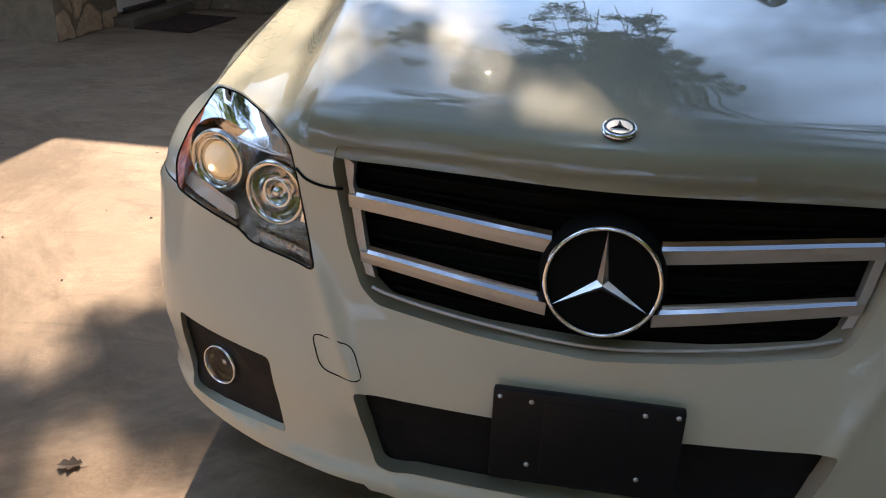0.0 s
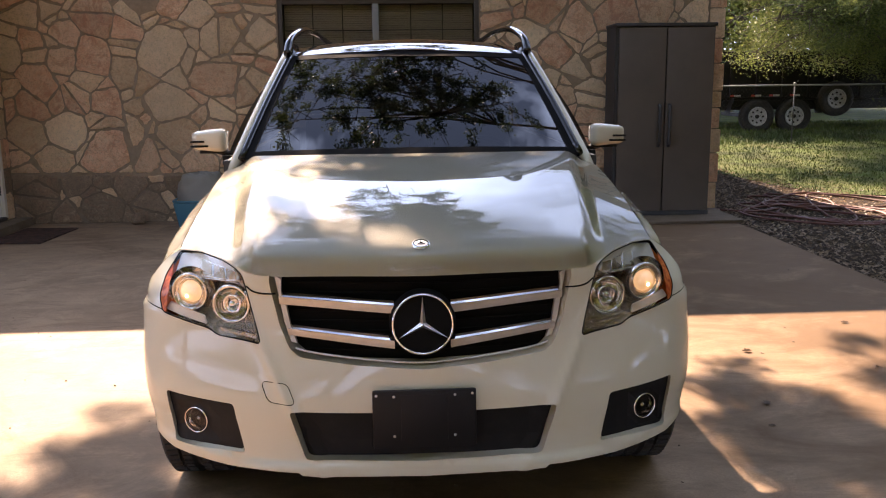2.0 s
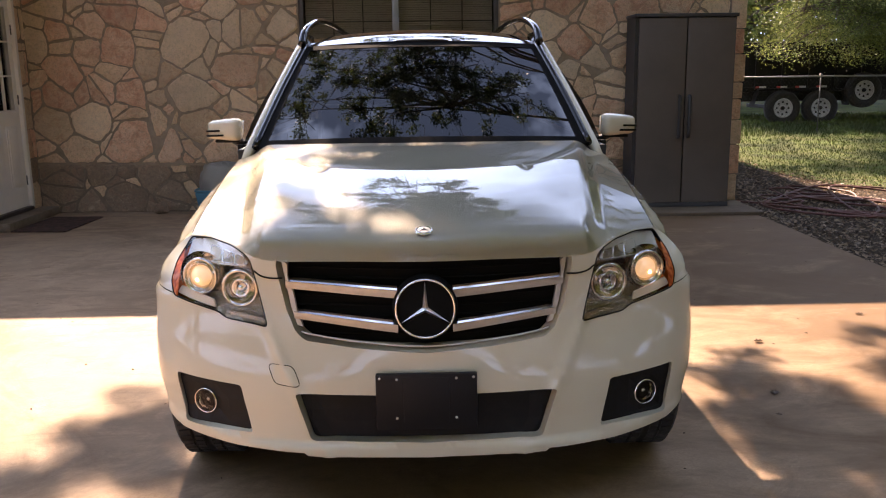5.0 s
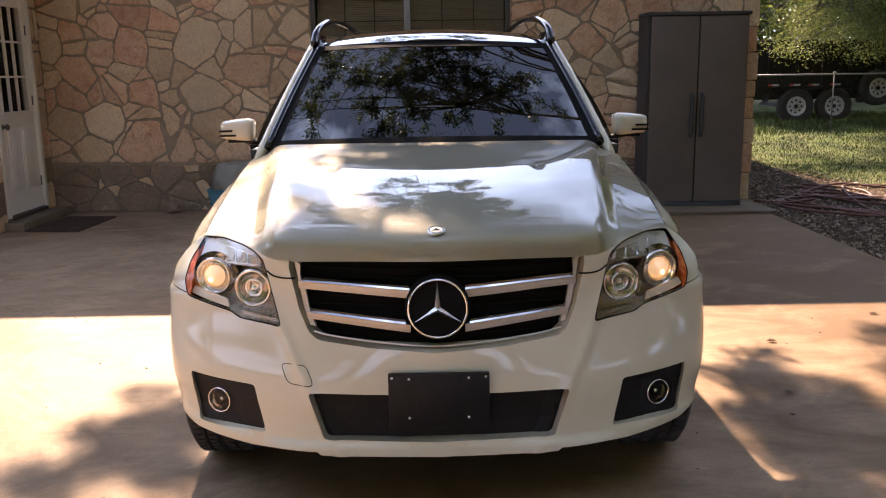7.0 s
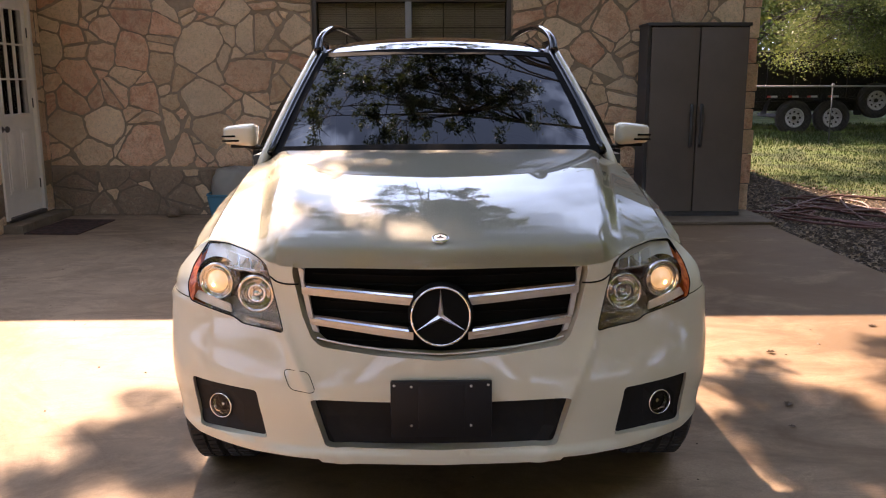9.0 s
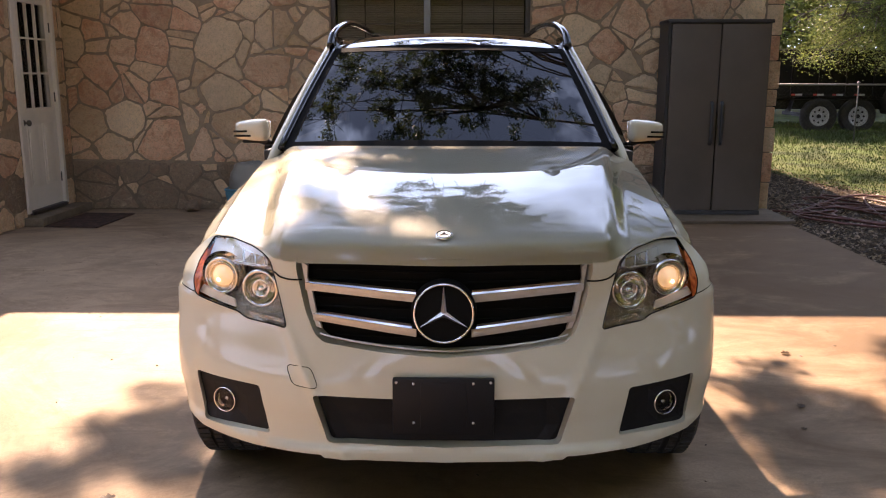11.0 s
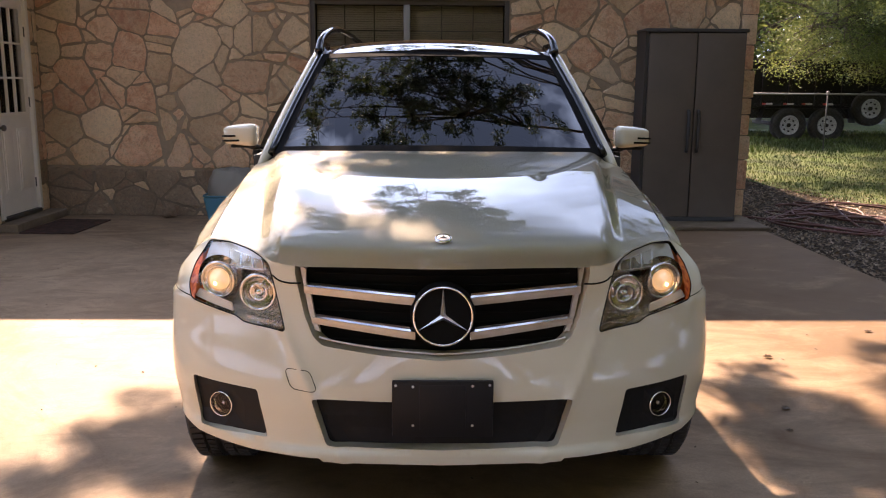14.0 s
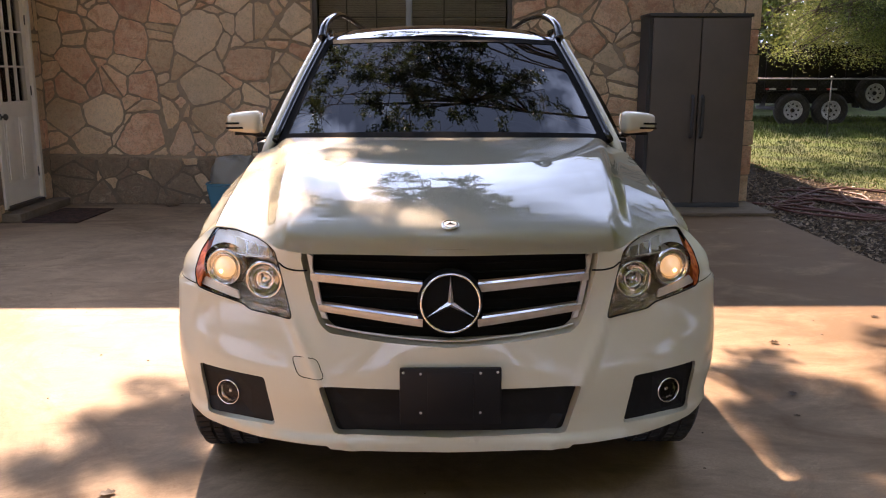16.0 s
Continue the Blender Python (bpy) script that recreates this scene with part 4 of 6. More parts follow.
def build_grille(car):
    g = slab_on("grille_backing", rounded([(x * 1.03, z) for x, z in GRILLE], .01, 2), lambda x, z: (x, nose(x, z) + .055, z), .02, M_VOID, car)
    half = [(.448, .878), (.449, .862), (.419, .736), (.391, .680), (.362, .660), (.20, .638), (0, .625)]
    rim = [(s * x, nose(x, z) + .010, z) for s, x, z in [(1, *p) for p in half] + [(-1, *p) for p in half[-2::-1]]]
    tube("grille_frame", spline(rim, 5)[18:-18], .0032, M_SATIN, car, "dull silver grille frame", n=8)
    for s in (1, -1):
        # tapering side cheek between the louvres' ends
        cheek = [(.444, .884), (.424, .872), (.426, .835), (.411, .795), (.400, .735), (.388, .700), (.380, .680), (.398, .684), (.417, .740)]
        slab_on("grille_cheek", [(s * x, z) for x, z in (cheek if s > 0 else cheek[::-1])], lambda x, z: (x, nose(x, z) + .016, z), .02, M_SATIN, car, "satin grey grille cheek")
        for (x0, t0, b0), (x1, t1, b1) in (((.085, .811, .771), (.432, .834, .796)), ((.085, .704, .664), (.408, .737, .703))):
            def louvre(lo, hi, front, back, name, mat, label, stop=1.0):
                n = 24
                verts, faces = [], []
                for i in range(n + 1):
                    t = stop * i / n
                    x = x0 + (x1 - x0) * t
                    zt, zb = t0 + (t1 - t0) * t, b0 + (b1 - b0) * t
                    y = nose(x, (zt + zb) / 2) + .006
                    za, zc = zb + (zt - zb) * lo, zb + (zt - zb) * hi
                    ring = [(y + back, za), (y + front[0], za + .001), (y + front[1], za + (zc - za) * .5), (y + front[2], zc - .001), (y + back, zc)]
                    verts += [Vector((s * x, yy, zz)) for yy, zz in ring]
                for i in range(n):
                    for j in range(4):
                        a = i * 5 + j
                        faces.append((a, a + 5, a + 6, a + 1) if s < 0 else (a + 1, a + 6, a + 5, a))
                faces += [(0, 1, 2, 3, 4), tuple(n * 5 + j for j in (4, 3, 2, 1, 0))]
                return raw(name, verts, faces, mat, car, label)
            louvre(0.0, .68, (.007, .004, .003), .035, "louvre", M_SATIN, "satin silver grille louvre")
            louvre(.70, 1.0, (-.003, .003, .012), .03, "louvre_trim", M_CHROME, "chrome upper edge of the louvre", .955)
    # fine black slats deep in the opening
    for i in range(9):
        z = .655 + i * .029
        pts = [(x, nose(x, z) + .045, z) for x in [-.40 + .05 * j for j in range(17)] if inside(np.array([(x, z)]), GRILLE)[0]]
        if len(pts) > 2:
            tube("grille_slat", pts, .003, M_VOID, car, n=5)
    # round emblem with a three-armed star
    zc, r = .747, .093
    yc = nose(0, zc) - .012
    m = pose(0, yc, zc, -4)
    dish = turned("emblem", [(.0, .004), (.06, .003), (r - .012, -.002), (r - .002, -.002), (r + .005, -.008), (r + .008, -.045)], M_VOID, car, "black round emblem with a chrome star", n=48, m=m)
    ring = [(r - .004 + .0042 * math.cos(a), .001 + .007 * math.sin(a)) for a in [2 * math.pi * i / 10 for i in range(11)]]
    turned("emblem_ring", ring, M_CHROME, dish, n=64, m=m)
    verts, faces = [m @ Vector((0, -.016, 0))], []
    for i in range(3):
        a = radians(90 + 120 * i)
        d, p = Vector((math.cos(a), 0, math.sin(a))), Vector((-math.sin(a), 0, math.cos(a)))
        b = len(verts)
        half = Vector((math.cos(a + radians(60)), 0, math.sin(a + radians(60))))
        other = Vector((math.cos(a - radians(60)), 0, math.sin(a - radians(60))))
        verts += [m @ (half * .010 + Vector((0, -.004, 0))), m @ (d * (r - .008) + Vector((0, -.006, 0))), m @ (other * .010 + Vector((0, -.004, 0)))]
        faces += [(0, b, b + 1), (0, b + 1, b + 2)]
    raw("emblem_star", verts, faces, M_STAR, dish)
    # small badge on the hood
    y = .098
    hz = hood_z(0, y)
    sl = math.degrees(math.atan2(hood_z(0, y + .02) - hood_z(0, y - .02), .04))
    bm_ = pose(0, y, hz + .003, sl * .6 - 90)
    turned("hood_badge", [(0, .003), (.020, .003), (.0235, .0045), (.026, .003), (.0275, -.002)], M_CHROME, car, "small round chrome hood badge", n=32, m=bm_)
    verts, faces = [bm_ @ Vector((0, -.0075, 0))], []
    turned("hood_badge_field", [(0, .0034), (.0190, .0036)], M_SATIN, car, n=24, m=bm_)
    for i in range(3):
        a = radians(90 + 120 * i)
        b = len(verts)
        verts += [bm_ @ Vector((math.cos(a + 1.05) * .004, -.0045, math.sin(a + 1.05) * .004)), bm_ @ Vector((math.cos(a) * .019, -.0045, math.sin(a) * .019)),
                  bm_ @ Vector((math.cos(a - 1.05) * .004, -.0045, math.sin(a - 1.05) * .004))]
        faces += [(0, b, b + 1), (0, b + 1, b + 2)]
    raw("hood_badge_star", verts, faces, M_BLACK, car)


def build_lower_front(car):
    slab_on("intake_grille", [(x * 1.03, z) for x, z in INTAKE], lambda x, z: (x, nose(x, z) + .034, z), .02, M_BLACK, car, "black lower intake")
    for s in (1, -1):
        cx, cz = .712 * s, .418
        ring_y = nose(.712, cz)
        poly = FOG if s > 0 else mirror(FOG)
        bez = slab_on("fog_bezel", [(x, z) for x, z in poly], lambda x, z: (x, nose(x, z) + .016 + .012 * max(0, 1 - ((x - cx) ** 2 + (z - cz) ** 2) / .004), z), .02, M_BLACK, car, "black plastic fog-lamp bezel")
        m = pose(cx, ring_y + .018, cz, 0, 0, 22 * s)
        fl = turned("fog_lamp", [(.0385, -.01), (.0390, .009), (.0405, .010), (.0418, .004), (.0425, -.02)], M_CHROME, car, "round chrome-rimmed fog lamp", n=32, m=m)
        turned("fog_reflector", [(.0, -.03), (.012, -.028), (.028, -.012), (.034, .0)], M_CHROME, fl, n=24, m=m)
        turned("fog_bulb", [(0, -.004), (.006, -.005), (.009, -.010), (.010, -.028)], M_CHROME, fl, n=12, m=m)
        turned("fog_lens", [(.0, .012), (.02, .011), (.0375, .008)], M_FOGLENS, fl, n=24, m=m)
    # plate bracket with screws
    pl = boxed("plate_bracket", (-.155, .0, .372), (.155, .018, .553), M_PLATE, car, "empty black plate bracket with six screws", bevel=.006)
    boxed("plate_recess", (-.070, -.0015, .395), (.070, .002, .540), M_PLATE, pl, bevel=.001)
    for x, z in ((-.143, .540), (-.091, .536), (.091, .538), (.143, .541), (-.091, .411), (.091, .411)):
        turned("screw", [(0, .0035), (.003, .003), (.0043, .001), (.0043, -.002)], M_SATIN, pl, n=10, m=pose(x, 0, z))


def build_headlamp(car, s):
    outline = rounded(LAMP, .014, 3)
    dn = dense(outline, .02)
    cx, cz = .69, .80
    def shrink(k, off):
        return [Vector((s * (cx + (x - cx) * k), nose(cx + (x - cx) * k, cz + (z - cz) * k) + off, cz + (z - cz) * k)) for x, z in dn]
    lamp = slab_on("headlamp", [(x, z) for x, z in outline], lambda x, z: (s * x, nose(x, z) + .075, z), .01, M_HOUSING, car, "headlamp unit with a lit projector and amber side marker")
    # rim walls of the housing
    a, b = shrink(1.0, .004), shrink(.99, .078)
    n = len(a)
    raw("housing_wall", a + b, [(i, (i + 1) % n, n + (i + 1) % n, n + i) for i in range(n)], M_REFLECTOR, lamp, smooth=True)
    tube("gasket", shrink(1.0, .001), .0022, M_VOID, lamp, "black rubber gasket", n=6, closed=True)
    # clear cover
    va, fs = fill(outline, [], .025)
    split = lambda x, z: x > .806 - .10 * max(0, z - .83) and z < .882
    vv = [Vector((s * x, nose(x, z) + .001, z)) for x, z in va]
    clear = [t for t in fs if not split(*va[list(t)].mean(axis=0))]
    amber = [t for t in fs if split(*va[list(t)].mean(axis=0))]
    used = sorted({i for t in clear for i in t})
    at = {i: k for k, i in enumerate(used)}
    cover = raw("clear_cover", [vv[i] for i in used], [tuple(at[i] for i in t) for t in clear], M_LENS, lamp, smooth=True)
    used = sorted({i for t in amber for i in t})
    at = {i: k for k, i in enumerate(used)}
    raw("amber_marker", [vv[i] for i in used], [tuple(at[i] for i in t) for t in amber], M_AMBER, lamp, "amber side marker", smooth=True)
    cover.visible_shadow = False
    side = [(.772, .742), (.824, .752), (.834, .79), (.826, .845), (.80, .882), (.765, .882), (.785, .82)]
    slab_on("amber_reflector", [(s * x, z) for x, z in (side if s > 0 else side[::-1])], lambda x, z: (x, nose(x, z) + .034, z), .01, M_AMBERFILL, lamp, "amber reflector behind the cover")
    # main projector
    px, pz = .728, .808
    m = pose(s * px, nose(px, pz) + .030, pz, 0, 0, 14 * s)
    pr = turned("projector", [(.062, .002), (.060, .014), (.055, .016), (.052, .006), (.048, .003), (.047, .010), (.044, .012), (.040, .004)], M_REFLECTOR, lamp, "chrome projector ring", n=40, m=m)
    turned("projector_surround", [(.048, -.036), (.064, -.024), (.080, -.006)], M_REFLECTOR, pr, n=40, m=m)
    turned("projector_bowl", [(.040, .006), (.035, -.006), (.0, -.014)], M_REFLECTOR, pr, n=32, m=m)
    turned("projector_lens", [(.0, .026), (.012, .024), (.024, .018), (.032, .010), (.036, .0)], M_BULB, pr, "lit warm projector lens", n=32, m=m)
    # inner high beam
    hx, hz = .585, .785
    m2 = pose(s * hx, nose(hx, hz) + .034, hz, 0, 0, 12 * s)
    hb = turned("high_beam", [(.062, .0), (.061, .012), (.055, .015), (.051, .006), (.048, -.004), (.046, -.010), (.032, -.026), (.014, -.034)], M_REFLECTOR, lamp, "round unlit high-beam reflector", n=40, m=m2)
    turned("bulb_cap", [(.0, .010), (.008, .010), (.009, .004), (.015, .0), (.016, -.03)], M_CHROME, hb, n=20, m=m2)
    turned("beam_ring", [(.030, .002), (.027, .008), (.023, .002)], M_CHROME, hb, n=28, m=m2)
    # turn-signal cells along the top edge: pale panel, dark cells with bright rims
    upper = rounded([(.553, .866), (.60, .858), (.70, .853), (.795, .850), (.784, .905), (.70, .917), (.615, .912), (.576, .898)], .008, 2)
    panel = slab_on("indicator_panel", [(s * x, z) for x, z in (upper if s > 0 else upper[::-1])], lambda x, z: (x, nose(x, z) + .009, z), .01, M_FROST, lamp, "frosted grey turn-signal panel")
    for x0, x1 in ((.566, .602), (.606, .648), (.652, .698)):
        zb, zt = .863 - .05 * (x0 - .566), .892 + .10 * (x0 - .566)
        cell = rounded([(x0, zb), (x1, zb - .002), (x1 + .003, zt), (x0 + .003, zt - .003)], .004, 2)
        slab_on("indicator_cell", [(s * x, z) for x, z in (cell if s > 0 else cell[::-1])], lambda x, z: (x, nose(x, z) + .007, z), .004, M_HOUSING, panel, "dark turn-signal cell")
        tube("cell_rim", [(s * x, nose(x, z) + .0065, z) for x, z in cell], .0013, M_CHROME, panel, n=5, closed=True)
    shelf = [Vector((s * x, nose(x, z) + .008, z)) for x, z in ((.553, .864), (.60, .856), (.70, .851), (.795, .848))]
    tube("brow", spline(shelf, 5), .0035, M_REFLECTOR, lamp, n=8, flat=.6)
    outer_strip = rounded([(.668, .721), (.812, .751), (.800, .772), (.676, .744)], .004, 2)
    slab_on("lower_reflector", [(s * x, z) for x, z in (outer_strip if s > 0 else outer_strip[::-1])], lambda x, z: (x, nose(x, z) + .012 + .25 * max(0, z - .725), z), .012, M_STRIP, lamp, "pale lower reflector strip")
    inner_strip = rounded([(.506, .686), (.622, .702), (.626, .716), (.510, .700)], .003, 2)
    slab_on("lower_reflector", [(s * x, z) for x, z in (inner_strip if s > 0 else inner_strip[::-1])], lambda x, z: (x, nose(x, z) + .016, z), .012, M_HOUSING, lamp, "ribbed lower reflector strip")
    for i in range(9):
        x = .515 + i * .014
        z = .696 + i * .0025
        boxed("light_rib", (s * x - .0045, nose(x, z) + .012, z - .002), (s * x + .0045, nose(x, z) + .022, z + .012), M_LENS, lamp, bevel=.001)
    turned("filament", [(0, .004), (.004, .003), (.006, 0), (.004, -.003), (0, -.004)], M_FILAMENT, pr, "bright glowing filament", n=12, m=m @ pose(.004 * s, -.026, -.010))


def ws_point(sx, v):
    """Windshield: sx -1..1 across, v 0..1 from the cowl to the roof."""
    w = .735 + (.585 - .735) * v
    x = sx * w
    y = 1.225 + .72 * v + (.115 * (1 - v) + .07 * v) * sx * sx
    z = 1.150 + .452 * v + .012 * math.sin(math.pi * v) - .018 * sx * sx * (1 - .2 * v)
    return Vector((x, y, z))


def build_greenhouse(car):
    ws = grid_mesh("windshield", lambda u, v: ws_point(u * 2 - 1, v), 48, 36, M_WINDSHIELD, car, "raked windshield reflecting trees and sky")
    ws.visible_shadow = False
    out = Vector((0, -.0014, .002))
    def band(s0, s1, v0, v1):
        return lambda u, v: ws_point(s0 + (s1 - s0) * u, v0 + (v1 - v0) * v) + out
    for s0, s1, v0, v1 in ((-1.0, -.945, 0, 1), (.945, 1.0, 0, 1), (-.945, .945, .945, 1), (-.945, .945, 0, .055)):
        grid_mesh("windshield_border", band(s0, s1, v0, v1), 24, 24, M_VOID, ws)
    # cowl and wipers
    grid_mesh("cowl", lambda u, v: ((u * 2 - 1) * .72, hood_rear((u * 2 - 1) * .72) - .03 + .06 * v, hood_z((u * 2 - 1) * .70, 1.2) - .016 + .004 * v), 20, 3, M_BLACK, car)
    # pillars run on along the roof's edge
    prof = pchip([1.95, 2.1, 2.4, 3.0, 4.0], [1.600, 1.640, 1.675, 1.685, 1.60])
    for s in (1, -1):
        path = [ws_point(1, v) + Vector((.033, .035, -.004)) for v in [i / 14 for i in range(15)]]
        path = [Vector((.790, 1.30, 1.075))] + path
        path += [Vector((.625 - .01 * ss(3, 4, y), y, prof(y) - .045)) for y in (2.15, 2.4, 2.8, 3.2, 3.6, 4.0)]
        path = [Vector((s * p.x, p.y, p.z)) for p in path]
        tube("pillar", path, [.012] + [.024] * (len(path) - 1), M_PAINT, car, "pearl-white windshield pillar", n=14, flat=1.0, side=(s, 0, 0.3))
        tr = [ws_point(1, v) + Vector((.006, .006, .003)) for v in [i / 14 for i in range(15)]]
        tube("pillar_trim", [Vector((s * p.x, p.y, p.z)) for p in tr], .018, M_GLOSSBLACK, car, "gloss black pillar trim", n=8)
        # roof rail
        rp = spline([(.604, 1.99, 1.600), (.598, 2.08, 1.668), (.584, 2.28, 1.716), (.567, 2.55, 1.746), (.552, 3.0, 1.752), (.535, 3.6, 1.735), (.53, 3.85, 1.72), (.53, 3.98, 1.61)], 5)
        rr = tube("roof_rail", [Vector((s * p.x, p.y, p.z)) for p in rp], [.020 if i < 5 else .018 for i in range(len(rp))], M_GLOSSBLACK, car, "gloss black roof rail", n=10)
        boxed("rail_foot", (s * .60 - .022, 2.03, 1.575), (s * .60 + .022, 2.30, 1.655), M_GLOSSBLACK, rr, bevel=.012)
        # side glass
        def glass(u, v):
            y = 1.62 + u * 2.6
            top = Vector((.628, min(y, 4.0) if y > 1.98 else 1.98, prof(max(y, 1.98)) - .05))
            bot = Vector((.865, y, 1.10 + .03 * u))
            p = bot.lerp(top, v)
            p.y = y if y > 1.98 else y + (1.98 - y) * v
            p.x += .03 * math.sin(math.pi * v)
            return (s * p.x, p.y, p.z)
        grid_mesh("side_glass", glass, 24, 8, M_DARKGLASS, car, flip=s > 0)
        boxed("belt_trim", (s * .865 - .012, 1.60, 1.085), (s * .865 + .012, 4.2, 1.105), M_BLACK, car, bevel=.005)
    def roof(u, v):
        x = (u * 2 - 1) * .60
        y = 1.945 + .07 * (u * 2 - 1) ** 2 + 2.05 * v
        return (x, y, prof(y) + .012 - .045 * (u * 2 - 1) ** 2)
    grid_mesh("roof_panel", roof, 30, 40, M_ROOFGLASS, car, "black panoramic glass roof")
    turned("aerial", [(.02, 0), (.016, .012), (.004, .03), (0, .032)], M_BLACK, car, n=12, m=pose(0, 3.9, prof(3.9) + .01, -90))
    def rear_glass(u, v):
        w = .84 + (.60 - .84) * v
        return ((u * 2 - 1) * w, 4.42 - .42 * v, 1.30 + .30 * v)
    grid_mesh("rear_glass", rear_glass, 10, 6, M_DARKGLASS, car, flip=True)


def build_mirror(car, s):
    verts, faces, nrm = [], [], []
    nu, nv = 28, 18
    for i in range(nu):
        a = 2 * math.pi * i / nu
        for j in range(nv + 1):
            b = -math.pi / 2 + math.pi * j / nv
            f = lambda t, e: math.copysign(abs(t) ** e, t)
            lx, lz = f(math.cos(a), .34) * f(math.cos(b), .42), f(math.sin(a), .42) * f(math.cos(b), .42)
            ly = f(math.sin(b), .8)
            x = .953 + .088 * lx
            taper = 1 - (.40 if lz > 0 else .06) * ((lx + 1) / 2) ** 1.6
            verts.append(Vector((s * x, 1.715 + .065 * ly + .03 * lx, 1.197 + .056 * lz * taper + .002 * lx)))
    for i in range(nu):
        for j in range(nv):
            a, b = i * (nv + 1) + j, ((i + 1) % nu) * (nv + 1) + j
            f = (a, b, b + 1, a + 1)
            faces.append(f if s > 0 else f[::-1])
    mir = raw("door_mirror", verts, faces, M_PAINT, car, "white door mirror with two dark slots", smooth=True)
    boxed("mirror_skirt", (s * .938 - .06, 1.675, 1.133), (s * .938 + .06, 1.76, 1.149), M_BLACK, mir, "black lower shell", bevel=.008)
    for z in (1.170, 1.192):
        pts = [(s * x, 1.648 + .03 * (x - .953) / .088 + .05 * max(0, (x - 1.0) / .05) ** 2 * .35, z - .002 * (x - .95) / .05) for x in ((.950 if z < 1.18 else .968), .980, .997, 1.012, 1.025, 1.036)]
        tube("mirror_slot", pts, .0052, M_VOID, mir, "dark indicator slot", n=6)
    tube("mirror_arm", [(s * .845, 1.72, 1.115), (s * .875, 1.715, 1.13), (s * .93, 1.715, 1.146)], [.03, .026, .022], M_BLACK, mir, n=10, flat=.6)
    boxed("mirror_base", (s * .86 - .03, 1.66, 1.096), (s * .86 + .03, 1.80, 1.125), M_BLACK, mir, bevel=.01)
    boxed("mirror_glass", (s * .953 - .075, 1.775, 1.155), (s * .953 + .075, 1.782, 1.235), M_CHROME, mir, bevel=.002)


def build_wheel(car, x, y, s):
    w, R = .235, TYRE_R
    m = pose(x, y, R, 0, 0, 90 * s)
    h = w / 2
    prof = [(.235, h * .80), (.27, h * .98), (.315, h * 1.0), (.342, h * .93), (R - .008, h * .80), (R - .006, h * .45), (R - .014, h * .44), (R - .014, h * .38), (R - .005, h * .37),
            (R - .004, .012), (R - .013, .010), (R - .013, -.010), (R - .004, -.012), (R - .005, -h * .37), (R - .014, -h * .38), (R - .014, -h * .44), (R - .006, -h * .45), (R - .008, -h * .80),
            (.342, -h * .93), (.315, -h), (.27, -h * .98), (.235, -h * .8)]
    wh = thing("wheel", "", "")
    wh.parent = car
    turned("tyre", prof, M_RUBBER, wh, "worn black tyre with grooved tread", n=64, m=m)
    rim = [(.238, h * .78), (.225, h * .70), (.215, h * .3), (.21, -h * .7), (.238, -h * .78)]
    turned("rim", rim, M_ALLOY, wh, n=40, m=m)
    bm = bmesh.new()
    for i in range(72):
        a = 2 * math.pi * i / 72
        for t0, t1, sk in ((-h * .80, -h * .46, 1), (-h * .36, -.014, -1), (.014, h * .36, 1), (h * .46, h * .80, -1)):
            rot = Matrix.Rotation(a, 4, "Y")
            q = []
            for rr in (R - .012, R + .001):
                for th, yy in ((-.34, t0), (.34, t0), (.34, t1), (-.34, t1)):
                    tt = th / 11.5 + sk * (yy - t0) * .35
                    q.append(bm.verts.new(m @ Vector((rr * math.cos(a + tt), yy, rr * math.sin(a + tt)))))
            for f in ((0, 1, 5, 4), (1, 2, 6, 5), (2, 3, 7, 6), (3, 0, 4, 7), (4, 5, 6, 7)):
                bm.faces.new([q[k2] for k2 in f])
    tagged(part("tread", bm, M_RUBBER, wh), kind="stuff")
    for i in range(5):
        a = radians(72 * i + 20)
        p0, p1 = Vector((.04 * math.cos(a), -h * .55, .04 * math.sin(a))), Vector((.222 * math.cos(a), -h * .66, .222 * math.sin(a)))
        tube("spoke", [m @ p0, m @ p0.lerp(p1, .5), m @ p1], [.034, .026, .03], M_ALLOY, wh, n=8, flat=.5)
    turned("hub", [(0, h * .66), (.03, h * .65), (.05, h * .55), (.055, h * .2)], M_ALLOY, wh, n=20, m=m)
    turned("brake_disc", [(.0, .02), (.15, .02), (.15, .0)], M_SATIN, wh, n=32, m=m)


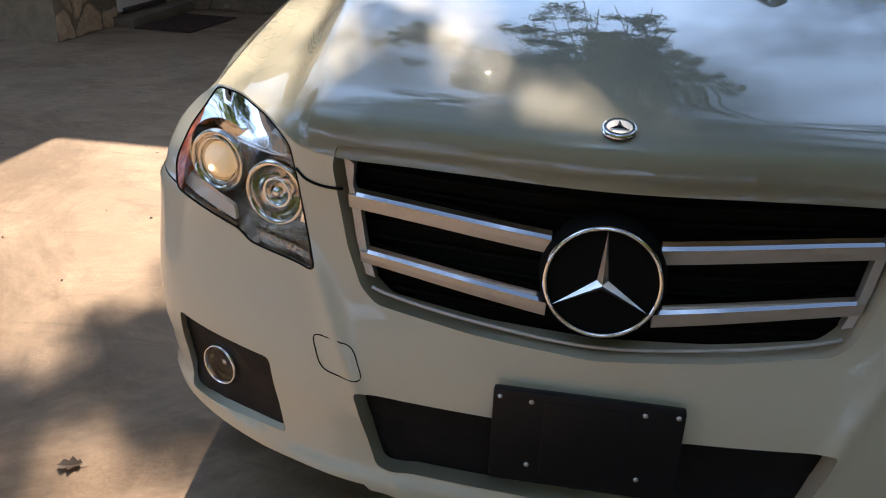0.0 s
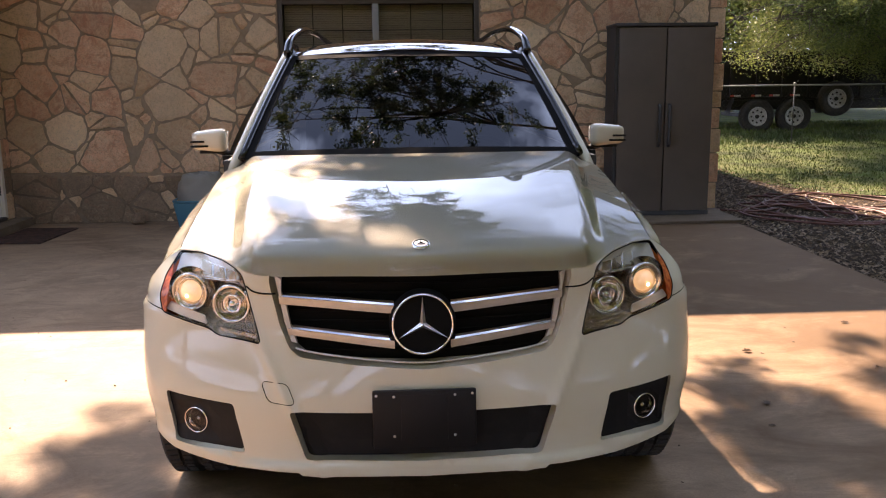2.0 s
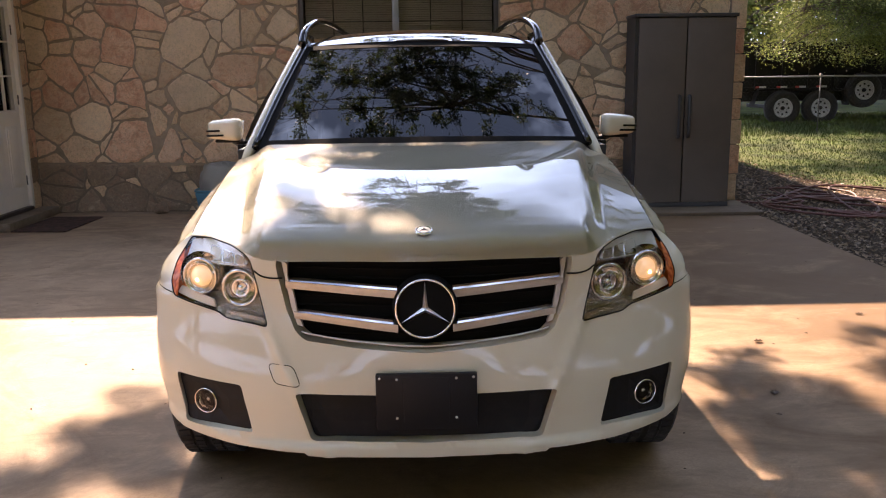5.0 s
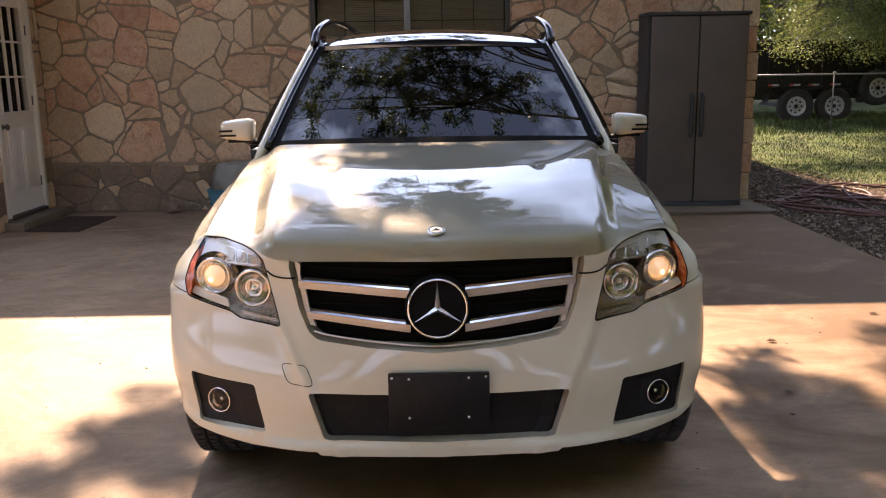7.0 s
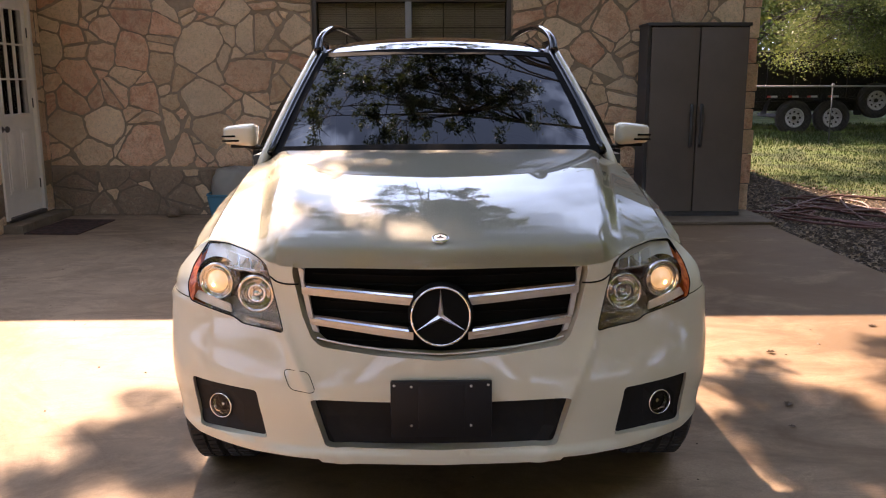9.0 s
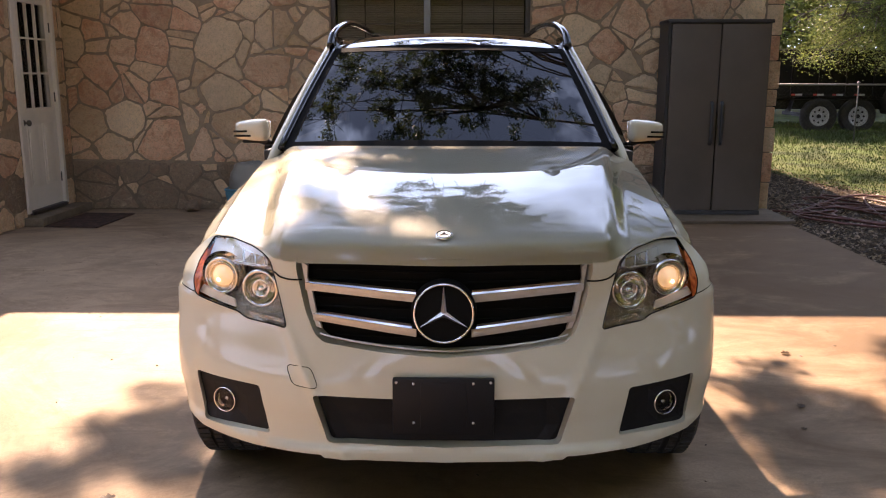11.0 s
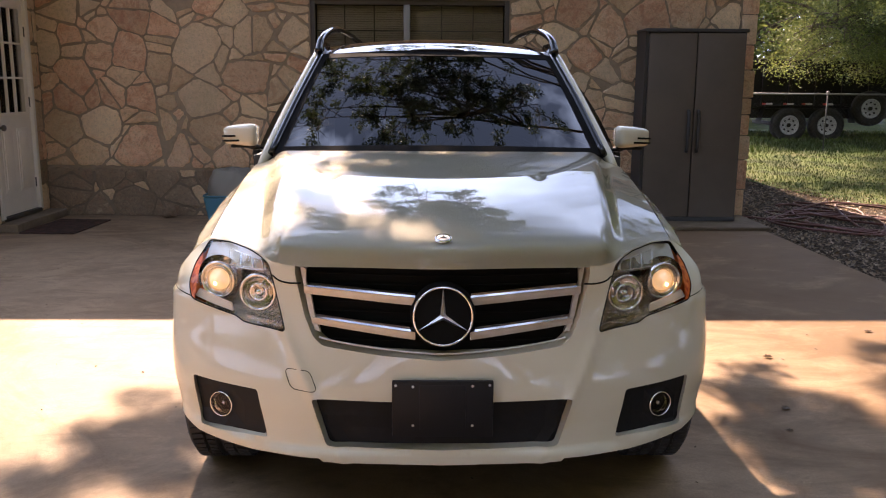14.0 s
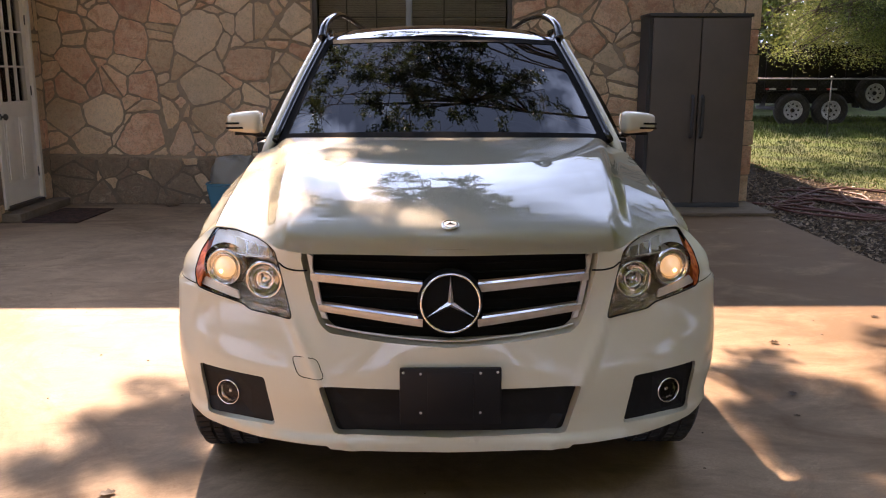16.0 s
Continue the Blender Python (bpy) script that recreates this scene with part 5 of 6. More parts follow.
def build_interior(car):
    grid_mesh("dashboard", lambda u, v: ((u * 2 - 1) * .70, 1.36 + .36 * v + .03 * (u * 2 - 1) ** 2, 1.06 + .015 * math.sin(v * 3.1) - .05 * max(0, v - .8) / .2 - .02 * (u * 2 - 1) ** 2), 20, 12, M_DASH, car)
    boxed("dash_front", (-.70, 1.70, .6), (.70, 1.74, 1.02), M_DASH, car, bevel=.02)
    boxed("cabin_floor", (-.78, 1.30, .28), (.78, 4.2, .32), M_DASH, car, bevel=0)
    wheel = [Vector((.36 + .185 * math.cos(a), 1.86 + .06 * math.sin(a), 1.00 + .175 * math.sin(a))) for a in [2 * math.pi * i / 32 for i in range(32)]]
    st = tube("steering_wheel", wheel, .014, M_DASH, car, n=8, closed=True)
    boxed("airbag", (.29, 1.85, .94), (.43, 1.89, 1.05), M_DASH, st, bevel=.02)
    for s in (1, -1):
        se = boxed("seat", (s * .36 - .25, 2.10, .50), (s * .36 + .25, 2.62, .68), M_SEAT, car, "leather seat", bevel=.05)
        bm = add_box(bmesh.new(), (s * .36 - .24, 2.58, .62), (s * .36 + .24, 2.72, 1.28), .05, 3, turn=Matrix.Rotation(radians(-12), 3, "X"))
        part("seat_back", bm, M_SEAT, se, smooth=True)
        boxed("headrest", (s * .36 - .13, 2.70, 1.30), (s * .36 + .13, 2.80, 1.47), M_SEAT, se, bevel=.04, seg=3)
    for s in (1, -1):
        boxed("door_lining", (s * .825 - .02, 1.45, .45), (s * .825 + .02, 4.15, 1.12), M_DASH, car, bevel=.012)
    boxed("rear_bench", (-.66, 3.25, .45), (.66, 3.85, 1.22), M_SEAT, car, bevel=.06)
    boxed("headliner", (-.57, 2.02, 1.56), (.57, 4.0, 1.585), M_SEAT, car, bevel=0.005)
    boxed("inner_mirror", (-.125, 1.86, 1.47), (.125, 1.885, 1.535), M_DASH, car, "dark inner mirror", bevel=.012)
    for s in (1, -1):
        boxed("sun_visor", (s * .33 - .18, 1.93, 1.535), (s * .33 + .18, 2.05, 1.552), M_SEAT, car, bevel=.006)


def build_car():
    car = thing("car", "pearl-white compact SUV parked with its headlamps lit, black roof rails", "car")
    build_body(car)
    build_grille(car)
    build_lower_front(car)
    for s in (1, -1):
        build_headlamp(car, s)
        build_mirror(car, s)
        build_wheel(car, s * .805, AX_F, s)
        build_wheel(car, s * .805, AX_R, s)
    build_greenhouse(car)
    build_interior(car)


build_car()


# ---- small things on the slab ----
def build_mat():
    bm = bmesh.new()
    add_box(bm, (-.27, -.43, 0), (.27, .43, .014), .005)
    ob = part("door_mat", bm, M_MAT)
    ob.matrix_world = pose(-3.70, 6.10, .001, 0, 0, -3)
    tagged(ob, "dark worn rubber door mat lying before the step", "mat")


def build_tub():
    t = thing("plastic_tub", "blue plastic tub standing against the stone wall", "tub", at=(-2.12, 6.52, .001))
    bm = bmesh.new()
    add_box(bm, (-.26, -.19, 0), (.26, .19, .28), .03, 3)
    for v in bm.verts:
        k2 = .82 + .18 * v.co.z / .28
        v.co.x *= k2
        v.co.y *= k2
    part("body", bm, M_BLUE, t, smooth=True)
    rim = [(.27 * math.copysign(abs(math.cos(a)) ** .4, math.cos(a)), .20 * math.copysign(abs(math.sin(a)) ** .4, math.sin(a)), .285) for a in [2 * math.pi * i / 32 for i in range(32)]]
    tube("rim", rim, .012, M_BLUE, t, n=6, closed=True)
    verts, faces = [], []
    nu, nv = 30, 14
    for i in range(nu):
        for j in range(nv + 1):
            a, b = 2 * math.pi * i / nu, math.pi / 2 * j / nv
            r = 1 + .16 * noise.noise(Vector((math.cos(a) * 2.2, math.sin(a) * 2.2, b * 2.5)))
            verts.append(Vector((-2.12 + .25 * r * math.cos(a) * math.cos(b) ** .6, 6.52 + .18 * r * math.sin(a) * math.cos(b) ** .6, .27 + .30 * r * math.sin(b) ** .8)))
    for i in range(nu):
        for j in range(nv):
            a, b = i * (nv + 1) + j, ((i + 1) % nu) * (nv + 1) + j
            faces.append((a, b, b + 1, a + 1))
    bag = raw("sack", verts, faces, M_BAG, smooth=True)
    tagged(bag, "crumpled pale sack heaped in the blue tub", "sack")


def build_rock(name, at, r, mat, seed, label, cat):
    bm = bmesh.new()
    bmesh.ops.create_icosphere(bm, subdivisions=3, radius=r)
    for v in bm.verts:
        v.co *= 1 + .45 * noise.noise(v.co * (1.6 / r) + Vector((seed, 0, 0))) + .15 * noise.noise(v.co * (5 / r))
        v.co.z *= .7
    lo = min(v.co.z for v in bm.verts)
    for v in bm.verts:
        v.co.z -= lo + .1 * r
    ob = part(name, bm, mat, smooth=True, angle=1.2)
    ob.location = at
    return tagged(ob, label, cat)


build_mat()
build_tub()
build_rock("rock", (-2.86, 6.74, 0), .085, M_STONES[4], 3.0, "small rough grey rock by the wall", "rock")
build_rock("rock", (1.97, .60, 0), .028, M_STONES[0], 9.0, "small pale stone chip on the driveway", "rock")


def curled_leaf(size, seed):
    """One dry leaf, curled and lobed, resting on z = 0."""
    rnd = random.Random(seed)
    verts, faces = [], []
    n = 9
    curl, twist = rnd.uniform(.5, 1.2), rnd.uniform(-.6, .6)
    for i in range(n + 1):
        t = i / n
        w = math.sin(math.pi * min(t * 1.05, 1)) ** .7 * (.34 + .13 * math.sin(t * 19)) * size
        for j in (-1, 0, 1):
            x = (t - .5) * size
            y = j * w
            z = abs(j) * w * curl + .35 * size * (t - .5) ** 2 * 2 + twist * y * (t - .5) + .004
            verts.append((x, y, max(z * .45, .001)))
    for i in range(n):
        for j in (0, 1):
            a = i * 3 + j
            faces.append((a, a + 3, a + 4, a + 1))
    verts += [(-.5 * size, 0, .08 * size), (-.5 * size, .004, .08 * size), (-.85 * size, .003, .02 * size)]
    b = len(verts) - 3
    faces.append((b, b + 1, b + 2))
    return verts, faces


LEAVES = [(1.80, 1.91, .055), (1.586, 1.17, .055), (1.93, .78, .04), (-1.178, .278, .060), (1.12, 1.50, .05),
          (1.5, .92, .03), (2.35, 1.6, .04), (.7, -1.3, .05), (2.6, 2.4, .05)]
for i, (x, y, s) in enumerate(LEAVES):
    v, f = curled_leaf(s, i)
    lf = raw("dry_leaf", v, f, M_FALLEN, smooth=False)
    lf.matrix_world = pose(x, y, .001, 0, 0, i * 67)
    tagged(lf, "curled dry brown leaf fallen on the concrete", "leaf", "fallen leaves on the driveway")


def build_debris():
    """Bits of leaf and grit scattered over the slab."""
    rnd = np.random.RandomState(14)
    verts, faces = [], []
    for _ in range(150):
        x, y = rnd.uniform(-3.6, 3.3), rnd.uniform(-1.2, 6.4)
        s, a = rnd.uniform(.004, .012), rnd.uniform(0, 6.28)
        c, d = math.cos(a) * s, math.sin(a) * s
        b = len(verts)
        verts += [(x - c, y - d, .001), (x + d * .5, y - c * .5, .003), (x + c, y + d, .002), (x - d * .5, y + c * .5, .003), (x, y, .006)]
        faces += [(b, b + 1, b + 4), (b + 1, b + 2, b + 4), (b + 2, b + 3, b + 4), (b + 3, b, b + 4)]
    ob = raw("driveway_debris", verts, faces, M_FALLEN)
    tagged(ob, "tiny dark leaf bits and grit on the concrete", "debris", kind="stuff")


build_debris()


# ---- yard ----
def lawn_edge(x):
    """South edge of the grass."""
    return 8.3 + 2.6 * ss(5.6, 4.3, x) - .55 * max(0, x - 5.6) + .25 * math.sin(x * 3.1) + .12 * math.sin(x * 8.7)


def build_lawn():
    verts, faces = [], []
    xs = [3.9 + .25 * i for i in range(120)]
    for x in xs:
        y0 = lawn_edge(x)
        for j in range(30):
            y = y0 + (40 - y0) * (j / 29) ** 1.6
            verts.append((x, y, rise(x, y) + .012))
    for i in range(len(xs) - 1):
        for j in range(29):
            a = i * 30 + j
            faces.append((a, a + 30, a + 31, a + 1))
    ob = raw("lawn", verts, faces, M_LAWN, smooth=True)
    tagged(ob, "patchy green lawn behind the house, tree shade coloured in", "lawn", kind="structure")
    rnd = np.random.RandomState(5)
    verts, faces = [], []
    n = 0
    while n < 70000:
        x, y = rnd.uniform(4.0, 12.5), rnd.uniform(5.0, 18.5)
        edge = lawn_edge(x)
        if y < edge - .1 or rnd.rand() > .35 + .65 * min(1, (y - edge + .1) / .8) or rnd.rand() > 1.25 - .05 * y:
            continue
        z = rise(x, y)
        h = rnd.uniform(.02, .055) * (1.8 if y > 13.2 else 1)
        a, lean = rnd.uniform(0, 6.28), rnd.uniform(.2, .8) * h
        w = .0035 + .0005 * y
        c, s = math.cos(a), math.sin(a)
        b = len(verts)
        verts += [(x - c * w, y - s * w, z), (x + c * w, y + s * w, z), (x - s * lean, y + c * lean, z + h)]
        faces.append((b, b + 1, b + 2))
        n += 1
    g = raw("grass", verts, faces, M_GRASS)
    tagged(g, "short yellow-green grass blades", "grass", kind="stuff")


def build_litter():
    rnd = np.random.RandomState(8)
    verts, faces = [], []
    for _ in range(14000):
        x = SLAB_R + .04 + abs(rnd.normal(0, 1.5))
        y = rnd.uniform(2.0, 12.0)
        if y > lawn_edge(max(x, 3.9)) + .8 or x > 8:
            continue
        z = rise(x, y) + rnd.uniform(.003, .02)
        s = rnd.uniform(.012, .034)
        m = pose(x, y, z, rnd.uniform(-35, 35), rnd.uniform(-35, 35), rnd.uniform(0, 360))
        b = len(verts)
        verts += [m @ Vector(p) for p in ((-s, 0, 0), (0, -s * .5, s * .15), (s, 0, s * .1), (0, s * .5, s * .2))]
        faces.append((b, b + 1, b + 2, b + 3))
    ob = raw("leaf_litter", verts, faces, M_DRYLEAF)
    tagged(ob, "dry brown leaves and chips over the soil", "leaf litter", kind="stuff")


def build_hose():
    rnd = random.Random(4)
    pts = [(3.62, 7.2), (3.9, 6.9), (4.3, 7.0)]
    for loop in range(8):
        cx, cy, rx, ry = 4.85 + rnd.uniform(-.35, .6), 7.2 + rnd.uniform(-.8, .6), rnd.uniform(.4, .85), rnd.uniform(.5, 1.0)
        for i in range(9):
            a = 2.6 + 2 * math.pi * i / 9
            pts.append((cx + rx * math.cos(a) + rnd.uniform(-.05, .05), cy + ry * math.sin(a) + rnd.uniform(-.05, .05)))
    pts += [(4.6, 6.3), (5.0, 6.0), (5.7, 6.2)]
    path = [(x, y, rise(x, y) + .016 + .012 * (i % 3)) for i, (x, y) in enumerate(pts)]
    ob = tube("garden_hose", spline(path, 6), .013, M_HOSE, n=8)
    tagged(ob, "red-brown rubber garden hose lying in loose coils on the soil", "hose")


build_lawn()
build_litter()
build_hose()


# ---- trees ----
def leaf_cloud(points, n, size, spread, seed, flatten=.6):
    """Many small leaves round the given twig ends."""
    rnd = np.random.RandomState(seed)
    pts = np.array([tuple(p) for p in points])
    c = pts[rnd.randint(0, len(pts), n)] + rnd.normal(0, 1, (n, 3)) * np.array([spread, spread, spread * flatten])
    a = rnd.normal(0, 1, (n, 3))
    a[:, 2] *= .6
    a /= np.linalg.norm(a, axis=1, keepdims=True)
    b = np.cross(a, rnd.normal(0, 1, (n, 3)))
    b /= np.linalg.norm(b, axis=1, keepdims=True)
    s = size * rnd.uniform(.6, 1.3, (n, 1))
    v = np.stack([c - a * s, c + b * s * .42, c + a * s, c - b * s * .42], axis=1).reshape(-1, 3)
    faces = np.arange(4 * n).reshape(n, 4)
    return v.tolist(), faces.tolist()


def branch_paths(start, goal, rnd, bend, n=6, arch=.10):
    s, g = Vector(start), Vector(goal)
    out = []
    L = (g - s).length
    off = Vector((0, 0, 0))
    for i in range(n + 1):
        t = i / n
        off += Vector((rnd.uniform(-1, 1), rnd.uniform(-1, 1), rnd.uniform(-.6, .8))) * bend * L / n
        out.append(s.lerp(g, t) + off * min(1, 2 * t) * (1 - t * t) + Vector((0, 0, arch * L * math.sin(math.pi * t))))
    return out


def build_tree(name, label, base, height, goals, r0, n_leaf, size, leaf_m, seed, sub=7, twig=1.2, spread=.22, group="", thin=1.0, bare=.35):
    rnd = random.Random(seed)
    tree = thing(name, label, "tree", group)
    b = Vector(base)
    fork = b + Vector((rnd.uniform(-.2, .2), rnd.uniform(-.2, .2), height))
    tr = spline([b - Vector((0, 0, .2)), b.lerp(fork, .3) + Vector((.08, .03, 0)), b.lerp(fork, .7) + Vector((-.05, .05, 0)), fork], 4)
    tube("trunk", tr, [r0 * (1.35 - .5 * min(1, i / 4) - .25 * i / len(tr)) for i in range(len(tr))], M_BARK, tree, n=12)
    ends = []
    starts = []
    if not isinstance(goals[0][0], (tuple, type(None))):
        goals = [(None, goals)]
    for hub, gs, *more in goals:
        share, reach = more if more else (1.0, twig)
        if hub is None:
            starts += [(fork - Vector((0, 0, rnd.uniform(0, .5))), g, r0 * .5 * thin, share, reach) for g in gs]
        else:
            p = branch_paths(fork, hub, rnd, .12, 9, .34)
            tube("bough", p, [r0 * .15 * (1 - .7 * i / 9) for i in range(10)], M_BARK, tree, n=9)
            starts += [(p[rnd.choice((7, 8, 9, 9, 9))], g, r0 * .10, share, reach) for g in gs]
    for s1, g, rb, share, reach in starts:
        p = branch_paths(s1, g, rnd, .16, 9)
        L = (p[-1] - p[0]).length
        tube("limb", p, [rb * (1 - .85 * i / (len(p) - 1)) for i in range(len(p))], M_BARK, tree, n=7)
        tv, tf = [], []
        for _ in range(sub):
            t = rnd.uniform(bare, 1.0)
            i = min(int(t * (len(p) - 1)), len(p) - 2)
            s0 = p[i].lerp(p[i + 1], t * (len(p) - 1) - i)
            d = Vector((rnd.uniform(-1, 1), rnd.uniform(-1, 1), rnd.uniform(-.45, .6))).normalized() * reach * rnd.uniform(.6, 1.3)
            q = branch_paths(s0, s0 + d, rnd, .16, 4)
            v, f = sweep(q, [rb * .22 * (1 - .8 * k2 / 4) + .003 for k2 in range(5)], 5)
            o = len(tv)
            tv += v
            tf += [tuple(x + o for x in ff) for ff in f]
            ends += [e for e in q[2:] if rnd.random() < share]
            for _ in range(3):
                e = q[rnd.randint(2, 4)] + Vector((rnd.uniform(-1, 1), rnd.uniform(-1, 1), rnd.uniform(-.6, .5))) * reach * .45
                v, f = sweep([q[2], e], [.006, .003], 4)
                o = len(tv)
                tv += v
                tf += [tuple(x + o for x in ff) for ff in f]
                if rnd.random() < share:
                    ends.append(e)
        raw("twig", tv, tf, M_BARK, tree, smooth=True)
    v, f = leaf_cloud(ends, n_leaf, size, spread, seed)
    raw("crown", v, f, leaf_m, tree)
    return tree


def toward(eye, reach, angles):
    """Points in the given directions (degrees east of the car's axis, degrees up)."""
    return [(eye[0] + reach * math.sin(radians(a)), eye[1] + reach * math.cos(radians(a)), eye[2] + reach * math.tan(radians(e))) for a, e in angles]


HANGING = toward((0, .6, 1.1), 5.9, [(-12, 33), (-10, 30), (-8, 28), (-6, 27), (-4.5, 26), (-2.5, 23), (-1, 25), (.5, 24), (2, 26), (3.5, 26), (4.5, 24), (6, 26), (7.5, 27), (9, 34),
                                     (-9, 35), (-6, 33), (-3, 30), (0, 31), (3, 32), (-7, 39), (-3, 37), (1, 37), (5, 40), (-11, 40), (-13, 36), (-14, 41), (8, 41)])
_rc = random.Random(17)
CANOPY = toward((0, .6, 1.1), 5.9, [(a, e) for a, e in [(_rc.uniform(-15, 9), _rc.uniform(31, 52)) for _ in range(46)] if math.hypot(a + 12.7, e - 38) > 6])
SHADING = [(-1.4, 6.3, 5.6), (-.9, 6.2, 5.6), (-1.1, 6.9, 6.0), (-.5, 6.7, 5.9), (.2, 7.9, 5.6), (.8, 8.2, 5.7), (1.1, 8.9, 6.0)]
EASTERN = [(-0.09, 8.73, 5.7), (-0.03, 8.37, 5.7), (0.03, 8.24, 5.7), (0.07, 7.99, 5.7), (-0.06, 7.72, 5.7), (-0.29, 8.18, 5.7), (-0.27, 7.85, 5.7), (0.65, 8.93, 5.7), (0.2, 7.88, 5.7), (.4, 7.7, 5.7), (.7, 7.9, 5.7), (.5, 7.3, 5.7), (.9, 8.4, 5.8), (1.1, 8.0, 5.8), (.2, 6.8, 5.6)]
# low foliage out of view, added to cut skylight from the east
EASTBLOCK = [(4.0, 5.6, 4.2), (4.6, 4.6, 4.0), (4.3, 3.4, 4.1), (4.9, 2.4, 4.0), (4.4, 1.2, 4.3), (5.4, 5.8, 3.9), (5.8, 3.8, 3.7), (6.0, 2.2, 3.8), (5.2, .4, 4.2), (3.8, 4.2, 4.6), (3.7, 2.2, 4.7), (4.2, 6.6, 4.5)]
WESTERN = [(-2.9, 8.25, 5.7), (-2.7, 8.2, 5.7), (-2.6, 8.4, 5.75), (-2.85, 7.9, 5.7), (-2.6, 7.85, 5.7), (-2.42, 7.9, 5.7), (-2.72, 8.05, 5.7), (-3.38, 7.6, 5.7), (-3.3, 7.45, 5.7)]
# unseen leaf layers set in the sun's path to shade the hood
REARSHADE = [(-1.75, 6.65, 5.6), (-1.4, 6.7, 5.6), (-1.05, 6.7, 5.6), (-.7, 6.65, 5.6), (-1.25, 6.85, 5.7), (-1.6, 6.9, 5.7), (-.9, 6.9, 5.7)]
HOODSHADE = [(-1.75, 5.9, 5.3), (-1.4, 5.7, 5.2), (-1.1, 5.6, 5.2), (-.8, 5.7, 5.3), (-1.5, 6.2, 5.6), (-1.2, 6.1, 5.5), (-.9, 6.0, 5.5), (-1.85, 6.3, 5.7), (-.6, 6.1, 5.6), (-1.9, 5.6, 5.1), (-1.6, 5.3, 5.0), (-1.2, 5.2, 5.0),
             (-1.9, 6.6, 5.6), (-1.5, 6.6, 5.6), (-1.1, 6.6, 5.6), (-.7, 6.6, 5.6), (-1.7, 6.9, 5.7), (-1.2, 6.9, 5.7), (-2.1, 6.3, 5.5), (-2.2, 6.9, 5.8)]
OVERHEAD = [(-2.5, 5.0, 5.8), (-2.6, 3.9, 5.8), (-1.4, 3.2, 5.6), (-.6, 3.0, 5.5), (.1, 3.6, 5.6), (-1.0, 4.2, 5.4), (-.2, 4.6, 5.3), (-1.8, 4.4, 5.6), (-.6, 5.2, 5.6), (-2.2, 3.6, 5.8),
            (1.0, 4.3, 5.6), (1.5, 4.0, 5.6), (.6, 4.7, 5.6), (1.9, 3.8, 5.7), (-1.2, 3.7, 5.5), (-.1, 4.1, 5.5)]
# unseen boughs added to shade the ground before the car and cut its bounce
FORESHADE = [(-3.0, 2.6, 6.0), (-2.0, 2.0, 6.1), (-.4, 1.2, 6.2), (2.6, .4, 5.8), (.8, .2, 6.2), (-1.2, 1.6, 6.2), (.6, 1.4, 6.0), (3.0, 1.2, 5.7), (-1.6, 2.9, 6.3), (-.2, 2.4, 6.3), (1.2, 2.6, 6.2), (2.2, 1.9, 6.0), (-2.4, 1.0, 6.3)]
oak = build_tree("oak_tree", "broad live oak with small dark leaves spreading over the driveway", (6.6, 5.2, -.05), 2.9,
                 [((-.1, 6.1, 6.6), HANGING[:8], .42, .5), ((-.1, 6.1, 6.6), HANGING[8:14], .2, .42), ((-.1, 6.1, 6.6), HANGING[14:], .15, .45), ((1.4, 6.0, 6.4), SHADING, .22, .6), ((.8, 7.4, 6.5), EASTERN, .55, .24), ((5.0, 4.0, 5.2), EASTBLOCK, .9, 1.1), ((-.2, 6.3, 7.4), CANOPY, .16, .8), ((-3.0, 9.6, 6.7), WESTERN, .2, .30),
                  ((-.9, 6.6, 6.7), HOODSHADE, .09, .36), ((-.9, 6.8, 6.5), REARSHADE, .4, .36), ((.6, 3.4, 6.2), OVERHEAD, .52, .65), ((1.6, 1.6, 6.1), FORESHADE, .35, .9), ((6.8, 10.0, 6.0), [(6.0, 13.2, 6.2), (7.2, 12.8, 6.3), (8.0, 13.6, 6.4), (5.2, 12.4, 6.0), (8.8, 12.6, 6.5)], .3, .8),
                  ((4.6, 1.8, 6.2), [(3.6, 2.4, 5.8), (4.6, 3.2, 5.9), (5.4, 2.0, 5.7), (3.8, .8, 6.0), (5.0, .6, 5.9), (4.2, -.6, 6.1), (5.8, -.4, 5.8), (6.4, 1.2, 5.7)], .5, 1.0),
                  (None, [(4.6, 3.4, 4.9), (7.0, 7.5, 5.4), (7.4, 3.6, 5.2)], .4, .9)],
                 .30, 145000, .033, M_LEAF, 11, sub=6, twig=.75, spread=.062, bare=.55)


def round_goals(c, rx, rz, n, seed, low=-1.0):
    rnd = random.Random(seed)
    out = []
    for i in range(n):
        a = 2 * math.pi * i / n * 2.4 + rnd.uniform(-.3, .3)
        h = low + (1 - low) * ((i + .5) / n)
        w = math.sqrt(max(.12, 1 - h * h))
        out.append((c[0] + rx * w * math.cos(a), c[1] + rx * w * math.sin(a), c[2] + rz * h))
    return out


